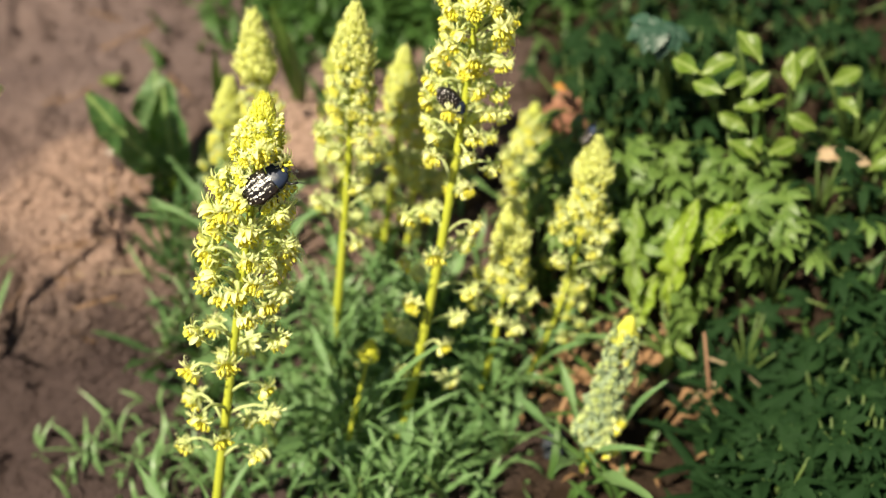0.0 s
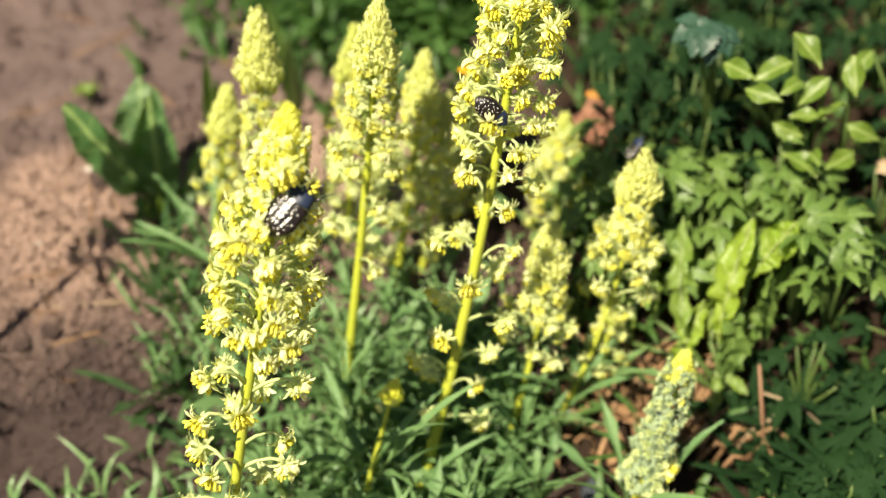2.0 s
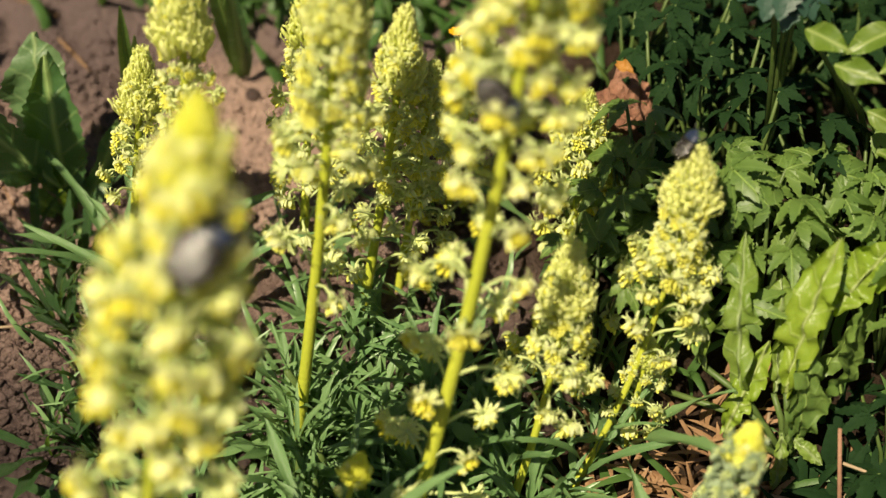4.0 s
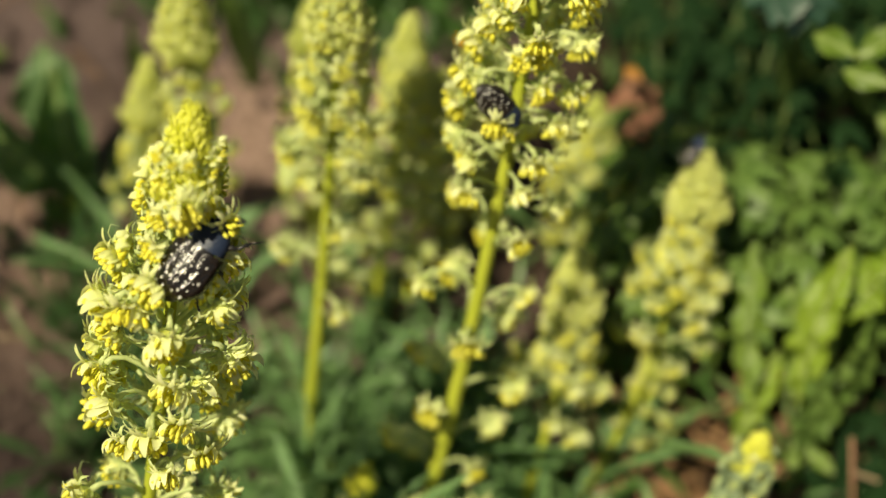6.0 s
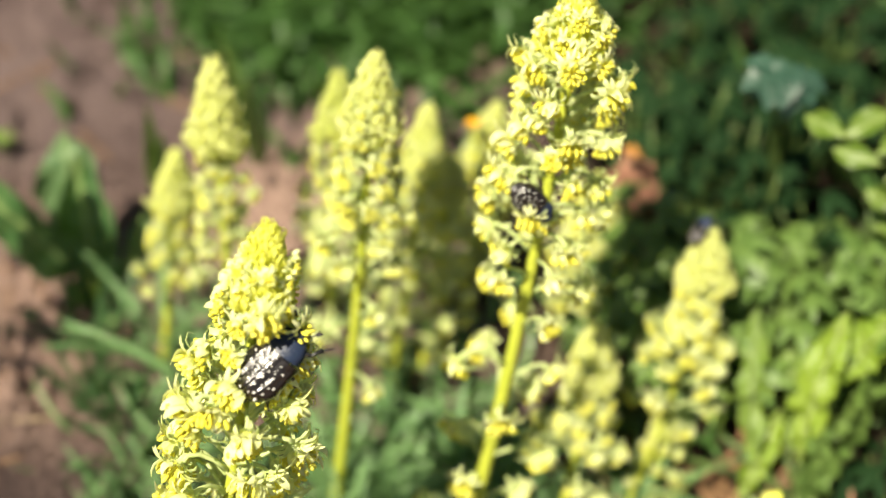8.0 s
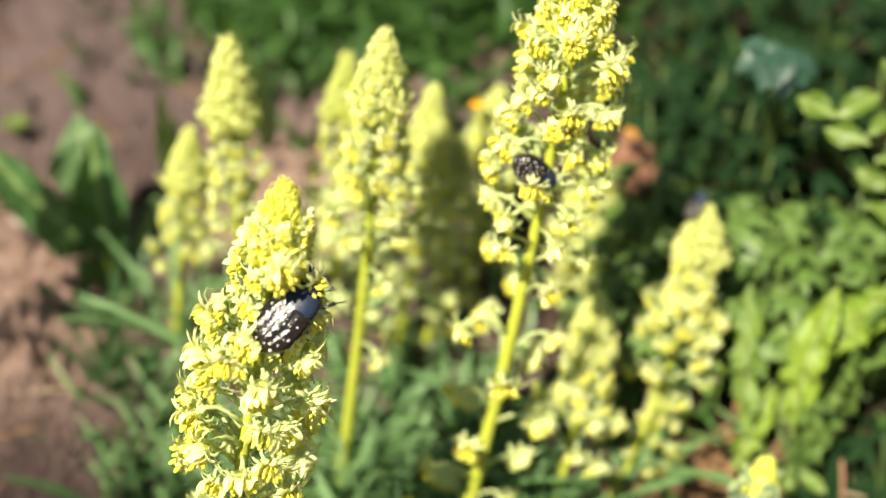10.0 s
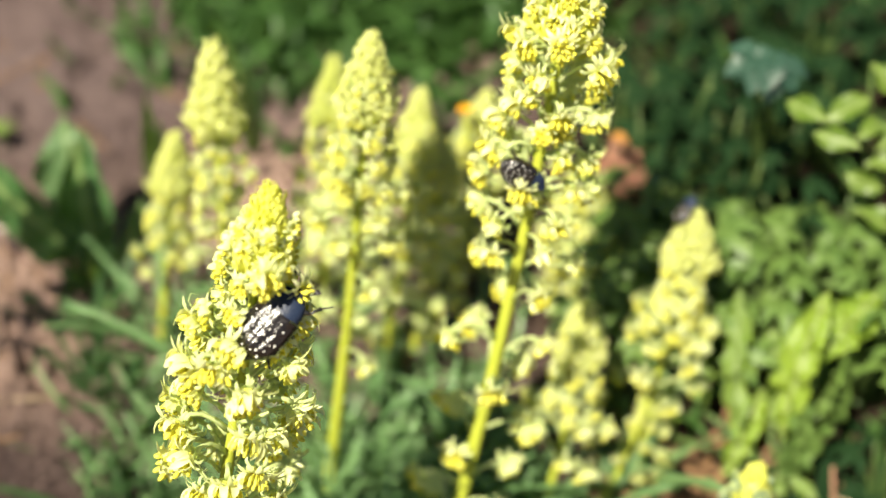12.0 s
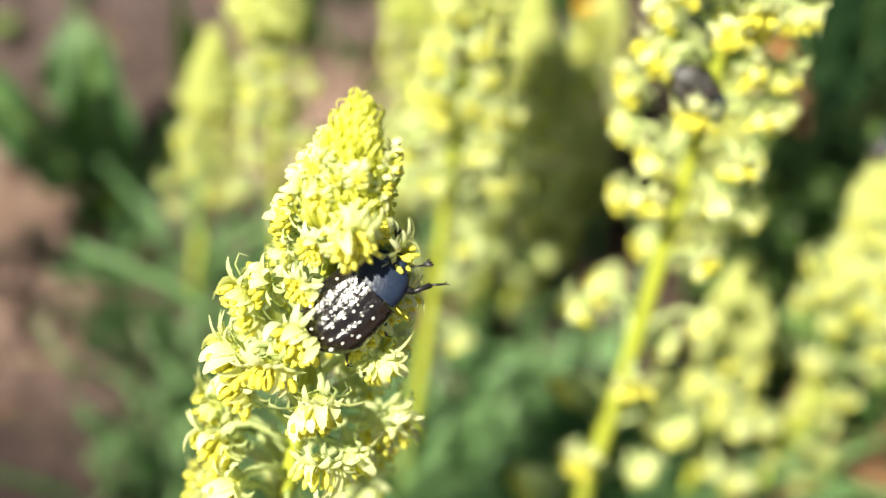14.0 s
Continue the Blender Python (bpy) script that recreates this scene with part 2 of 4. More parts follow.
# ---- mesh building ----
class Shape:
    """Points and faces gathered for one mesh."""

    def __init__(self):
        self.v, self.f = [], []

    def tube(self, pts, radii, sides=6, cap=True):
        pts = [Vector(p) for p in pts]
        start = len(self.v)
        ref = Vector((0.31, 0.87, 0.38))
        for i, p in enumerate(pts):
            d = (pts[min(i + 1, len(pts) - 1)] - pts[max(i - 1, 0)]).normalized()
            a = d.cross(ref).normalized()
            b = d.cross(a)
            for k in range(sides):
                w = 2 * math.pi * k / sides
                self.v.append(p + radii[i] * (math.cos(w) * a + math.sin(w) * b))
        for i in range(len(pts) - 1):
            for k in range(sides):
                q, r = start + i * sides + k, start + i * sides + (k + 1) % sides
                self.f.append((q, r, r + sides, q + sides))
        if cap:
            self.f.append(tuple(start + k for k in reversed(range(sides))))
            self.f.append(tuple(start + (len(pts) - 1) * sides + k for k in range(sides)))
        return self

    def strip(self, pts, widths, side, lift=0.0):
        """A ribbon along pts, folded along its middle by lift."""
        side = Vector(side).normalized()
        start = len(self.v)
        pts = [Vector(p) for p in pts]
        for i, p in enumerate(pts):
            d = (pts[min(i + 1, len(pts) - 1)] - pts[max(i - 1, 0)]).normalized()
            n = side.cross(d).normalized()
            self.v += [p - side * widths[i] + n * lift * widths[i], p, p + side * widths[i] + n * lift * widths[i]]
        for i in range(len(pts) - 1):
            q = start + 3 * i
            self.f += [(q, q + 1, q + 4, q + 3), (q + 1, q + 2, q + 5, q + 4)]
        return self

    def blob(self, centre, axis, length, radius, sides=6, rings=4, bend=None, flat=1.0):
        """A closed egg along axis."""
        centre, axis = Vector(centre), Vector(axis).normalized()
        a = axis.cross(Vector((0.2, 0.55, 0.81))).normalized()
        b = axis.cross(a)
        start = len(self.v)
        self.v.append(centre - axis * length / 2)
        for i in range(1, rings):
            w = math.pi * i / rings
            off = Vector(bend) * (math.sin(w / 2) ** 2) if bend else Vector()
            for k in range(sides):
                u = 2 * math.pi * k / sides
                self.v.append(centre - axis * (math.cos(w) * length / 2) + off + math.sin(w) * radius * (math.cos(u) * a + flat * math.sin(u) * b))
        self.v.append(centre + axis * length / 2 + (Vector(bend) if bend else Vector()))
        end = len(self.v) - 1
        for k in range(sides):
            self.f.append((start, start + 1 + (k + 1) % sides, start + 1 + k))
            for i in range(rings - 2):
                q, r = start + 1 + i * sides + k, start + 1 + i * sides + (k + 1) % sides
                self.f.append((q, r, r + sides, q + sides))
            last = start + 1 + (rings - 2) * sides
            self.f.append((last + k, last + (k + 1) % sides, end))
        return self

    def grid(self, rows):
        start, n = len(self.v), len(rows[0])
        for row in rows:
            self.v += [Vector(p) for p in row]
        for i in range(len(rows) - 1):
            for k in range(n - 1):
                q = start + i * n + k
                self.f.append((q, q + 1, q + n + 1, q + n))
        return self

    def mesh(self, name, material, smooth=True):
        me = bpy.data.meshes.new(name)
        me.from_pydata([tuple(p) for p in self.v], [], self.f)
        me.materials.append(material)
        if smooth:
            me.polygons.foreach_set("use_smooth", [True] * len(me.polygons))
        me.update()
        return me


def part(name, mesh, parent, m=None, label=""):
    ob = new(name, mesh)
    ob.parent = parent
    if m is not None:
        ob.matrix_basis = m
    return tagged(ob, label)


def thing(name, at, label, category, group="", kind=""):
    ob = new(name)
    ob.location = at
    ob.empty_display_size = 0.01
    return tagged(ob, label, category, group, kind)


def frame_of(origin, x, up):
    """A pose with its x axis along x and its z axis near up."""
    x = Vector(x).normalized()
    y = Vector(up).cross(x).normalized()
    z = x.cross(y)
    m = Matrix((x, y, z)).transposed().to_4x4()
    m.translation = origin
    return m


def ground_z(x, y):
    """The lie of the land: level in front, rising to a low bank behind."""
    t = min(max((y - 0.12) / 0.32, 0.0), 1.0)
    return 0.062 * t * t * (3 - 2 * t)


def soil_z(x, y):
    p = Vector((x, y, 0))
    near = max(0.0, 1 - max(abs(x) - 0.3, abs(y - 0.25) - 0.3, 0) / 0.5)
    crumbs = 0.0020 * noise.fractal(p * 70, 0.60, 2.1, 6) + 0.0024 * abs(noise.noise(p * 120)) + 0.0018 * abs(noise.noise(p * 310)) + 0.005 * noise.noise(p * 18)
    crack = max(0.0, 0.12 - abs(noise.noise(p * 34 + Vector((3, 1, 0))))) * 0.035
    heap = 0.006 * math.exp(-((x + 0.113) / 0.026) ** 2 - ((y - 0.224) / 0.020) ** 2)
    return ground_z(x, y) + heap + near * (crumbs - crack)


# ---- ground: one sheet to the horizon ----
def graded(lo, hi, step, far):
    inner = list(np.arange(lo, hi + step / 2, step))
    out, d = [], step
    while True:
        d *= 1.55
        out.append((out[-1] if out else 0) + d)
        if out[-1] > far:
            break
    return [lo - o for o in reversed(out)] + inner + [hi + o for o in out]


def build_ground():
    xs, ys = graded(-0.18, 0.18, 0.0010, 300), graded(0.09, 0.40, 0.0010, 300)
    s = Shape()
    s.grid([[(x, y, soil_z(x, y)) for x in xs] for y in ys])
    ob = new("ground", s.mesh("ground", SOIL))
    tagged(ob, "dry pinkish-brown crumbly garden soil with cracks", "soil", kind="structure")


build_ground()


# ---- flowers of the mignonette ----
MM = 0.001


def flower_shapes(seed, age, green=False, pale=False, long=0.0):
    """Calyx with stalk, petals and stamens of one flower, in millimetres; x away from the stem, z along it. age 0: just open, 1: nodding on a long stalk."""
    r = random.Random(seed)
    calyx, petals, stamens = Shape(), Shape(), Shape()
    reach = 1.3 + 2.7 * age + long
    rise = 0.9 + 0.8 * age + 0.6 * long
    sway = r.uniform(-0.3, 0.3)
    stalk = [(0, 0, 0), (reach * 0.28, sway * 0.5, rise * 0.62), (reach * 0.60, sway, rise * 1.02), (reach * 0.88, sway * 0.5, rise * 1.08), (reach, 0, rise * (1.02 - 0.18 * age))]
    calyx.tube(stalk, [0.30, 0.24, 0.22, 0.24, 0.36], 6)
    c = Vector(stalk[-1])
    d = Vector((1.0, r.uniform(-0.25, 0.25), 0.60 - 1.65 * age + r.uniform(-0.2, 0.2))).normalized()
    a = d.cross(Vector((0, 1, 0))).normalized()
    b = d.cross(a)
    for k in range(6):
        w = 2 * math.pi * (k + 0.4 * r.random()) / 6
        o = math.cos(w) * a + math.sin(w) * b
        side = d.cross(o)
        n = (1.4 + 0.9 * r.random()) * (0.75 + 0.3 * age)
        hook = r.uniform(-0.2, 1.1)
        pts = [c + o * 0.25, c + o * n * 0.50 + d * 0.35, c + o * n * 0.95 + d * 0.25, c + o * n * 1.18 - d * (0.1 + 0.25 * hook), c + o * n * (1.12 - 0.2 * hook) - d * (0.45 + 0.4 * hook)]
        calyx.strip(pts, [0.20, 0.25, 0.22, 0.16, 0.05], side, 0.35)
    for k in range(6):
        w = 2 * math.pi * (k + 0.5 + 0.3 * r.uniform(-1, 1)) / 6
        o = math.cos(w) * a + math.sin(w) * b
        side = d.cross(o)
        upper = 0.72 + 0.42 * max(0, o.z)
        base = c + d * 0.25
        claw = base + o * 0.80 * upper + d * 0.40
        petals.strip([base, base + o * 0.4 + d * 0.25, claw], [0.36, 0.72, 0.66], side, 0.25)
        for lobe in (-1, -0.35, 0.35, 1) if o.z > -0.35 else (-0.7, 0.7):
            if r.random() < 0.10:
                continue
            go = (o * r.uniform(0.7, 1.2) + side * 0.6 * lobe + d * r.uniform(0.3, 0.9)).normalized()
            inward = r.random() < 0.38
            curl = ((d - o * 0.9) if inward else (o * 0.5 - d * r.uniform(0.5, 1.6) + side * lobe * 0.7)).normalized()
            n = (1.30 + 1.0 * r.random()) * upper * (0.75 + 0.4 * age)
            pts = []
            p = claw + side * lobe * 0.32
            for i in range(6):
                t = i / 5
                pts.append(p.copy())
                step = (go * (1 - t) + curl * 1.35 * t).normalized() * n / 5
                p = p + step
            wide = 0.88 if inward else 0.66
            petals.strip(pts, [wide * q for q in (0.42, 0.50, 0.50, 0.44, 0.32, 0.10)], side, 0.45)
    for k in range(7 if age < 0.3 else 18):
        w = 2.4 * k
        rad = 0.20 * math.sqrt(k + 0.5)
        o = math.cos(w) * a + math.sin(w) * b
        way = (d + o * (0.50 + 0.25 * age) * rad / 0.5 + Vector((0, 0, -0.45 * age))).normalized()
        root = c + d * 0.35 + o * rad * 0.6
        n = 0.55 + 0.55 * age + 0.40 * r.random()
        tip = root + way * n
        stamens.tube([root, root + way * n * 0.55 + d * 0.05, tip], [0.11, 0.09, 0.08], 3, False)
        stamens.blob(tip + way * 0.2, way + o * r.uniform(-0.6, 0.6), 0.78 + 0.30 * r.random(), 0.25 + 0.07 * r.random(), 5, 4, flat=0.75)
    for s in (calyx, petals, stamens):
        s.v = [p * MM for p in s.v]
    if green:
        return calyx.mesh("calyx", SHADED_BUD), petals.mesh("petals", SHADED_BUD), stamens.mesh("stamens", SEPAL)
    return calyx.mesh("calyx", SEPAL), petals.mesh("petals", PALE_PETAL if pale else PETAL), stamens.mesh("stamens", PALE_ANTHER if pale else ANTHER)


FLOWERS = {(age, pale): [flower_shapes(100 * i + k, a, False, pale) for k in range(5)] for pale in (False, True) for i, (age, a) in enumerate((("young", 0.12), ("open", 0.55), ("full", 1.0)))}
for late in (False, True):
    FLOWERS["late", late] = [flower_shapes(800 + 10 * late + k, 1.0, False, late, 0.9) for k in range(5)]
FLOWERS["green", False] = [flower_shapes(700 + k, 0.15, True) for k in range(4)]


def bud_cluster(length, radius, seed, material):
    """The crowded buds at a spike's rounded tip, tip at z = 0, in metres: small eggs wrapped in long upright hooked straps."""
    r = random.Random(seed)
    s = Shape()
    n = 96
    for k in range(n):
        t = (k + 0.5) / n
        z = -length * (0.10 + 0.90 * t ** 0.85)
        rad = radius * (0.10 + 0.90 * t ** 0.62) * r.uniform(0.88, 1.08)
        w = 2.39996 * k + r.uniform(-0.2, 0.2)
        o = Vector((math.cos(w), math.sin(w), 0))
        side = Vector((-o.y, o.x, 0))
        way = (o * r.uniform(0.35, 0.75) + Vector((0, 0, 2.6 - 1.9 * t + r.uniform(-0.3, 0.3)))).normalized()
        size = (0.72 + 0.55 * t) * MM
        c = o * rad + Vector((0, 0, z - 0.8 * size))
        ln = (1.5 + 0.5 * r.random()) * size
        s.blob(c, way, ln, 0.36 * size, 6, 4, bend=tuple(-o * 0.2 * size + Vector((0, 0, 0.2 * size))))
        across = way.cross(side)
        for q in range(6):
            u = 1.047 * q + r.uniform(-0.3, 0.3)
            off = (side * math.cos(u) + across * math.sin(u)).normalized()
            cross = way.cross(off)
            root = c - way * ln * 0.42 + off * 0.18 * size
            reach = ln * r.uniform(1.1, 1.75)
            hook = r.choice((-0.5, -0.2, 0.2, 0.9)) if t > 0.25 else r.choice((-0.9, -0.5))
            pts = [root, root + way * reach * 0.30 + off * 0.32 * size, root + way * reach * 0.62 + off * 0.46 * size, root + way * reach * 0.88 + off * 0.46 * size, root + way * reach + off * (0.30 + 0.3 * hook) * size, root + way * reach * 0.95 + off * (0.15 + 0.75 * hook) * size]
            s.strip(pts, [0.15 * size, 0.20 * size, 0.22 * size, 0.20 * size, 0.15 * size, 0.06 * size], cross, 0.4)
    return s.mesh("spike_tip", material)


BUDS = {m: [bud_cluster(0.0105, 0.0029, k, m) for k in (11, 12, 13)] for m in (BUD, PALE_BUD)}


# ---- leaves ----
def blade(length, width, outline, material, bend=0.3, fold=0.25, wave=0.0, teeth=0, tooth=0.15, rows=10, seed=0, lobes=0.0, jag=0.0, crinkle=0.0, name="leaf"):
    """A leaf along +x from its base, face up (+z). outline: width at even steps from base to tip, as parts of width."""
    r = random.Random(seed)
    s = Shape()
    grid = []
    half = bend / 2 if abs(bend) > 1e-3 else 1e-3
    stretch, ca, sa = half / math.sin(half), math.cos(half), math.sin(half)
    n = max(rows, 2 * teeth) if teeth else rows
    ph = r.uniform(0, 6)
    for i in range(n + 1):
        t = i / n
        u = t * (len(outline) - 1)
        k = min(int(u), len(outline) - 2)
        w = (outline[k] + (outline[k + 1] - outline[k]) * (u - k)) * width / 2
        if teeth and 0 < i < n:
            w *= 1 + tooth * (1 if i % 2 else -1)
        if lobes:
            w *= 1 + lobes * math.sin(ph + 17 * t) + 0.5 * lobes * math.sin(2 * ph + 39 * t)
        if jag and t < 0.72:
            w *= 1.0 - jag * (0.7 + 0.3 * math.sin(ph + 13 * t)) * ((4.6 * t + 0.45 * math.sin(ph + 7 * t)) % 1.0)
        ang = bend * t
        x = length * (math.sin(ang) / bend if abs(bend) > 1e-3 else t)
        z = -length * ((1 - math.cos(ang)) / bend if abs(bend) > 1e-3 else 0)
        row = []
        for q in (-1, -0.75, -0.4, 0, 0.4, 0.75, 1) if crinkle else (-1, -0.55, 0, 0.55, 1):
            lift = fold * abs(q) * w + wave * width * abs(q) ** 2 * math.sin(ph + 11 * t + 1.7 * q)
            if crinkle:
                lift += crinkle * width * noise.noise(Vector((9 * t + seed, 2.2 * q, seed * 0.37)))
            px, pz = stretch * x - (0.12 * w * abs(q) if teeth else 0), stretch * z + lift
            row.append((px * ca - pz * sa, q * w, px * sa + pz * ca))
        grid.append(row)
    s.grid(grid)
    return s.mesh(name, material)


def palmate(size, material, seed, fingers=5, fat=0.205):
    """A hand-shaped leaf with toothed leaflets spread from the end of its stalk at the origin, facing up."""
    r = random.Random(seed)
    s = Shape()
    for k in range(fingers):
        a = radians((k - (fingers - 1) / 2) * (235 / fingers) + r.uniform(-6, 6))
        ln = size * (1 - 0.10 * abs(k - (fingers - 1) / 2)) * r.uniform(0.9, 1.08)
        tilt = r.uniform(-0.15, 0.30)
        d = Vector((math.cos(a), math.sin(a), 0))
        n = Vector((-math.sin(a), math.cos(a), 0))
        rows = []
        steps = 12
        for i in range(steps + 1):
            t = i / steps
            w = ln * fat * (math.sin(math.pi * min(1, t ** 0.85)) ** 0.8 + 0.03)
            if 1 < i < steps:
                w *= 1 + (0.16 if i % 2 else -0.16)
            z = ln * (tilt * t - 0.55 * t * t)
            p = d * ln * t + Vector((0, 0, z))
            rows.append([p - n * w + Vector((0, 0, 0.22 * w)), p, p + n * w + Vector((0, 0, 0.22 * w))])
        s.grid(rows)
    return s.mesh("leaf", material)


LINEAR, LINEAR_SHADED = [[blade(1.0, w, o, m, bend=b, fold=0.35, wave=wv, rows=12, seed=i, lobes=lb) for i, (w, o, b, wv, lb) in enumerate((
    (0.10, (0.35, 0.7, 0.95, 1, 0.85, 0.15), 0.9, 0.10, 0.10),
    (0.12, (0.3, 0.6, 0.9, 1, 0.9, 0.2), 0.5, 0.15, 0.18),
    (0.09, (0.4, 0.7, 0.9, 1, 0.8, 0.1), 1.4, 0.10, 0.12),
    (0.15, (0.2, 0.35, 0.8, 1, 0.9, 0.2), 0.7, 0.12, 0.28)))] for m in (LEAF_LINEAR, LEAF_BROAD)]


# ---- spikes ----
def stalk_point(base, tip, bow, t):
    """A point of a stem that rises from base, a part t of the way up; bow: how far its middle stands off."""
    p = Vector(base).lerp(Vector(tip), t)
    return p + Vector(bow) * 4 * t * (1 - t)


def build_spike(tip, base, length, label, n, bow=(0, 0, 0), size=1.0, stem=1.0, loose=(), leaves=12, seed=0, dense=1.0, tip_size=1.0, spread=1.0, leaf_len=0.030, skip=(), in_bud=1.0, bright_tip=False, near_beetle=()):
    """length: how far the crowded flowers reach below the tip; loose: how far down the scattered ones go, and how many they are."""
    pale = not bright_tip
    r = random.Random(seed)
    tip, base = Vector(tip), Vector(base)
    ob = thing("mignonette_spike", base, label, "flower", "mignonette spikes")
    total = (tip - base).length
    def at(s):
        return stalk_point(base, tip, bow, 1 - s / total) - base
    def along(s):
        return (at(max(s - 0.002, 0)) - at(s + 0.002)).normalized()
    rings = 26
    s = Shape()
    pts = [at(total * (1 - i / rings)) for i in range(rings)] + [at(0.002)]
    rad = [stem * (1.20 - 0.60 * i / rings) * MM * (1 + 0.05 * math.sin(3.1 * i)) for i in range(rings + 1)]
    s.tube(pts, rad, 9)
    part("stem", s.mesh("stem", STEM), ob, label="ridged yellow-green stem")
    top = frame_of(at(0.0), along(0.004).orthogonal(), along(0.004))
    part("spike_tip", BUDS[BUD if bright_tip else PALE_BUD][seed % 3], ob, top @ pose(0, 0, 0, 0, 0, 40 * seed) @ Matrix.Diagonal((tip_size * spread, tip_size * spread, tip_size, 1)), "crowded yellow-green buds at the tip")["kind"] = "stuff"
    start = 0.0062 * tip_size
    w = r.uniform(0, 6)
    spots = [start + (length - start) * ((k + 0.5) / n) ** (1.5 * dense) for k in range(n)]
    if loose:
        low, m = loose
        spots += [length + (low - length) * (k + 0.3 + 0.4 * r.random()) / m for k in range(m)]
    for d in spots:
        w += 2.39996 + r.uniform(-0.25, 0.25)
        if any(abs(d - c) < h and math.cos(w - q) > 0.78 for c, h, q in skip):
            continue
        grown = min(1.0, in_bud * d / (0.024 * tip_size))
        age = "young" if grown < 0.38 + r.uniform(-0.05, 0.08) else ("open" if grown < 0.85 + r.uniform(-0.15, 0.1) else "full")
        if d > length or (age == "full" and d > 0.7 * length and r.random() < 0.4):
            age = "late"
        axis = along(d)
        out = Vector((math.cos(w), math.sin(w), 0))
        out = (out - axis * out.dot(axis)).normalized()
        root = at(d) + out * (0.0006 * stem + (0.0013 * spread * tip_size if age == "young" else 0.0003))
        k_size = size * (0.32 + 0.66 * grown) * r.uniform(0.84, 1.12)
        m = frame_of(root, out, axis) @ pose(0, 0, 0, r.uniform(-25, 25), r.uniform(-18, 14), r.uniform(-14, 14)) @ Matrix.Diagonal((k_size, k_size, k_size, 1))
        # below the tip nearly all flowers take the shade-toned grey-green
        if in_bud < 0.5 and d > 0.0045 and r.random() < 0.94:
            age = "green"
        calyx, petals, stamens = FLOWERS[age, pale and age != "green"][r.randrange(4)]
        f = part("flower", calyx, ob, m)
        part("corolla", petals, f, label="closed petals toned grey-green as in shade" if age == "green" else "curled cream-coloured petals")
        part("stamen_tuft", stamens, f, label="tuft of small yellow stamens")
    for d, w, k_size in near_beetle:
        axis = along(d)
        out = Vector((math.cos(w), math.sin(w), 0))
        out = (out - axis * out.dot(axis)).normalized()
        calyx, petals, stamens = FLOWERS["open", False][r.randrange(5)]
        f = part("flower", calyx, ob, frame_of(at(d) + out * 0.0009, out, axis) @ Matrix.Diagonal((k_size, k_size, k_size, 1)))
        part("corolla", petals, f, label="curled cream-coloured petals")
        part("stamen_tuft", stamens, f, label="tuft of small yellow stamens")
    low = (loose[0] if loose else length) + 0.004
    for k in range(leaves):
        d = low + (total - low) * (0.45 + 0.53 * ((k + 0.5) / leaves) ** 0.7)
        w += 2.39996 + r.uniform(-0.4, 0.4)
        out = Vector((math.cos(w), math.sin(w), 0))
        n_len = leaf_len * (0.5 + 0.6 * (k + 0.5) / leaves) * r.uniform(0.8, 1.2)
        m = frame_of(at(d) + out * 0.0008, out + Vector((0, 0, r.uniform(0.5, 1.3))), (0, 0, 1)) @ pose(0, 0, 0, r.uniform(-30, 30)) @ Matrix.Diagonal((n_len, n_len * r.uniform(0.45, 0.7), n_len, 1))
        part("leaf", LINEAR[r.randrange(4)], ob, m)
    return ob


# the spikes of the clump, front to back
build_spike((-0.0179, 0.1249, 0.1137), (-0.0465, 0.1018, -0.002), 0.046, "mignonette spike with dense cream-yellow flowers and a beetle on it", 80, (-0.0006, 0, 0), 1.38, 1.01, (0.084, 18), leaves=10, seed=3, dense=1.0, tip_size=1.01, spread=1.0, bright_tip=True, skip=((0.0170, 0.0027, -1.0),), near_beetle=((0.0122, -1.42, 1.35), (0.0150, -0.30, 1.30), (0.0225, -0.75, 1.1), (0.0190, -0.05, 1.35), (0.0215, -0.45, 1.15), (0.0245, -0.20, 1.25)))
build_spike((0.0218, 0.1614, 0.1228), (-0.0076, 0.1379, -0.0014), 0.044, "tall mignonette spike with loose yellow flowers and a half-hidden beetle", 60, (0.0022, 0, 0), 1.28, 1.15, (0.104, 20), leaves=12, seed=4, dense=1.0, tip_size=1.0, spread=1.0, in_bud=1.6, bright_tip=True, skip=((0.0288, 0.0042, -1.84), (0.0310, 0.0040, -1.3)), near_beetle=((0.0252, -1.35, 1.2), (0.0262, -1.80, 1.0), (0.0300, -1.05, 1.1), (0.0350, -2.2, 1.15)))
build_spike((-0.007, 0.1713, 0.1088), (-0.0249, 0.157, 0.0053), 0.036, "tall cone-shaped mignonette spike on a bare green stem", 64, (0.001, 0, 0), 1.22, 1.01, (0.062, 9), leaves=10, seed=5, dense=1.0, tip_size=1.36, spread=0.82)
build_spike((0.0, 0.192, 0.0864), (-0.0147, 0.1793, 0.015), 0.031, "slender mignonette spike in pale yellow flower", 48, (0.001, 0, 0), 1.14, 0.89, (0.055, 9), leaves=10, seed=6, dense=1.0, tip_size=1.25, spread=0.8)
build_spike((0.004, 0.194, 0.0745), (-0.0081, 0.184, 0.0125), 0.031, "slender mignonette spike in pale yellow flower", 52, (0, 0, 0), 1.0, 0.77, (0.052, 7), leaves=8, seed=7, dense=1.0, tip_size=0.77, spread=1.0)
build_spike((-0.0151, 0.1983, 0.09), (-0.023, 0.1923, 0.0296), 0.042, "slender mignonette spike in pale yellow flower", 60, (0, 0, 0), 1.0, 0.77, (0.056, 7), leaves=8, seed=8, dense=1.0, tip_size=1.24, spread=0.8)
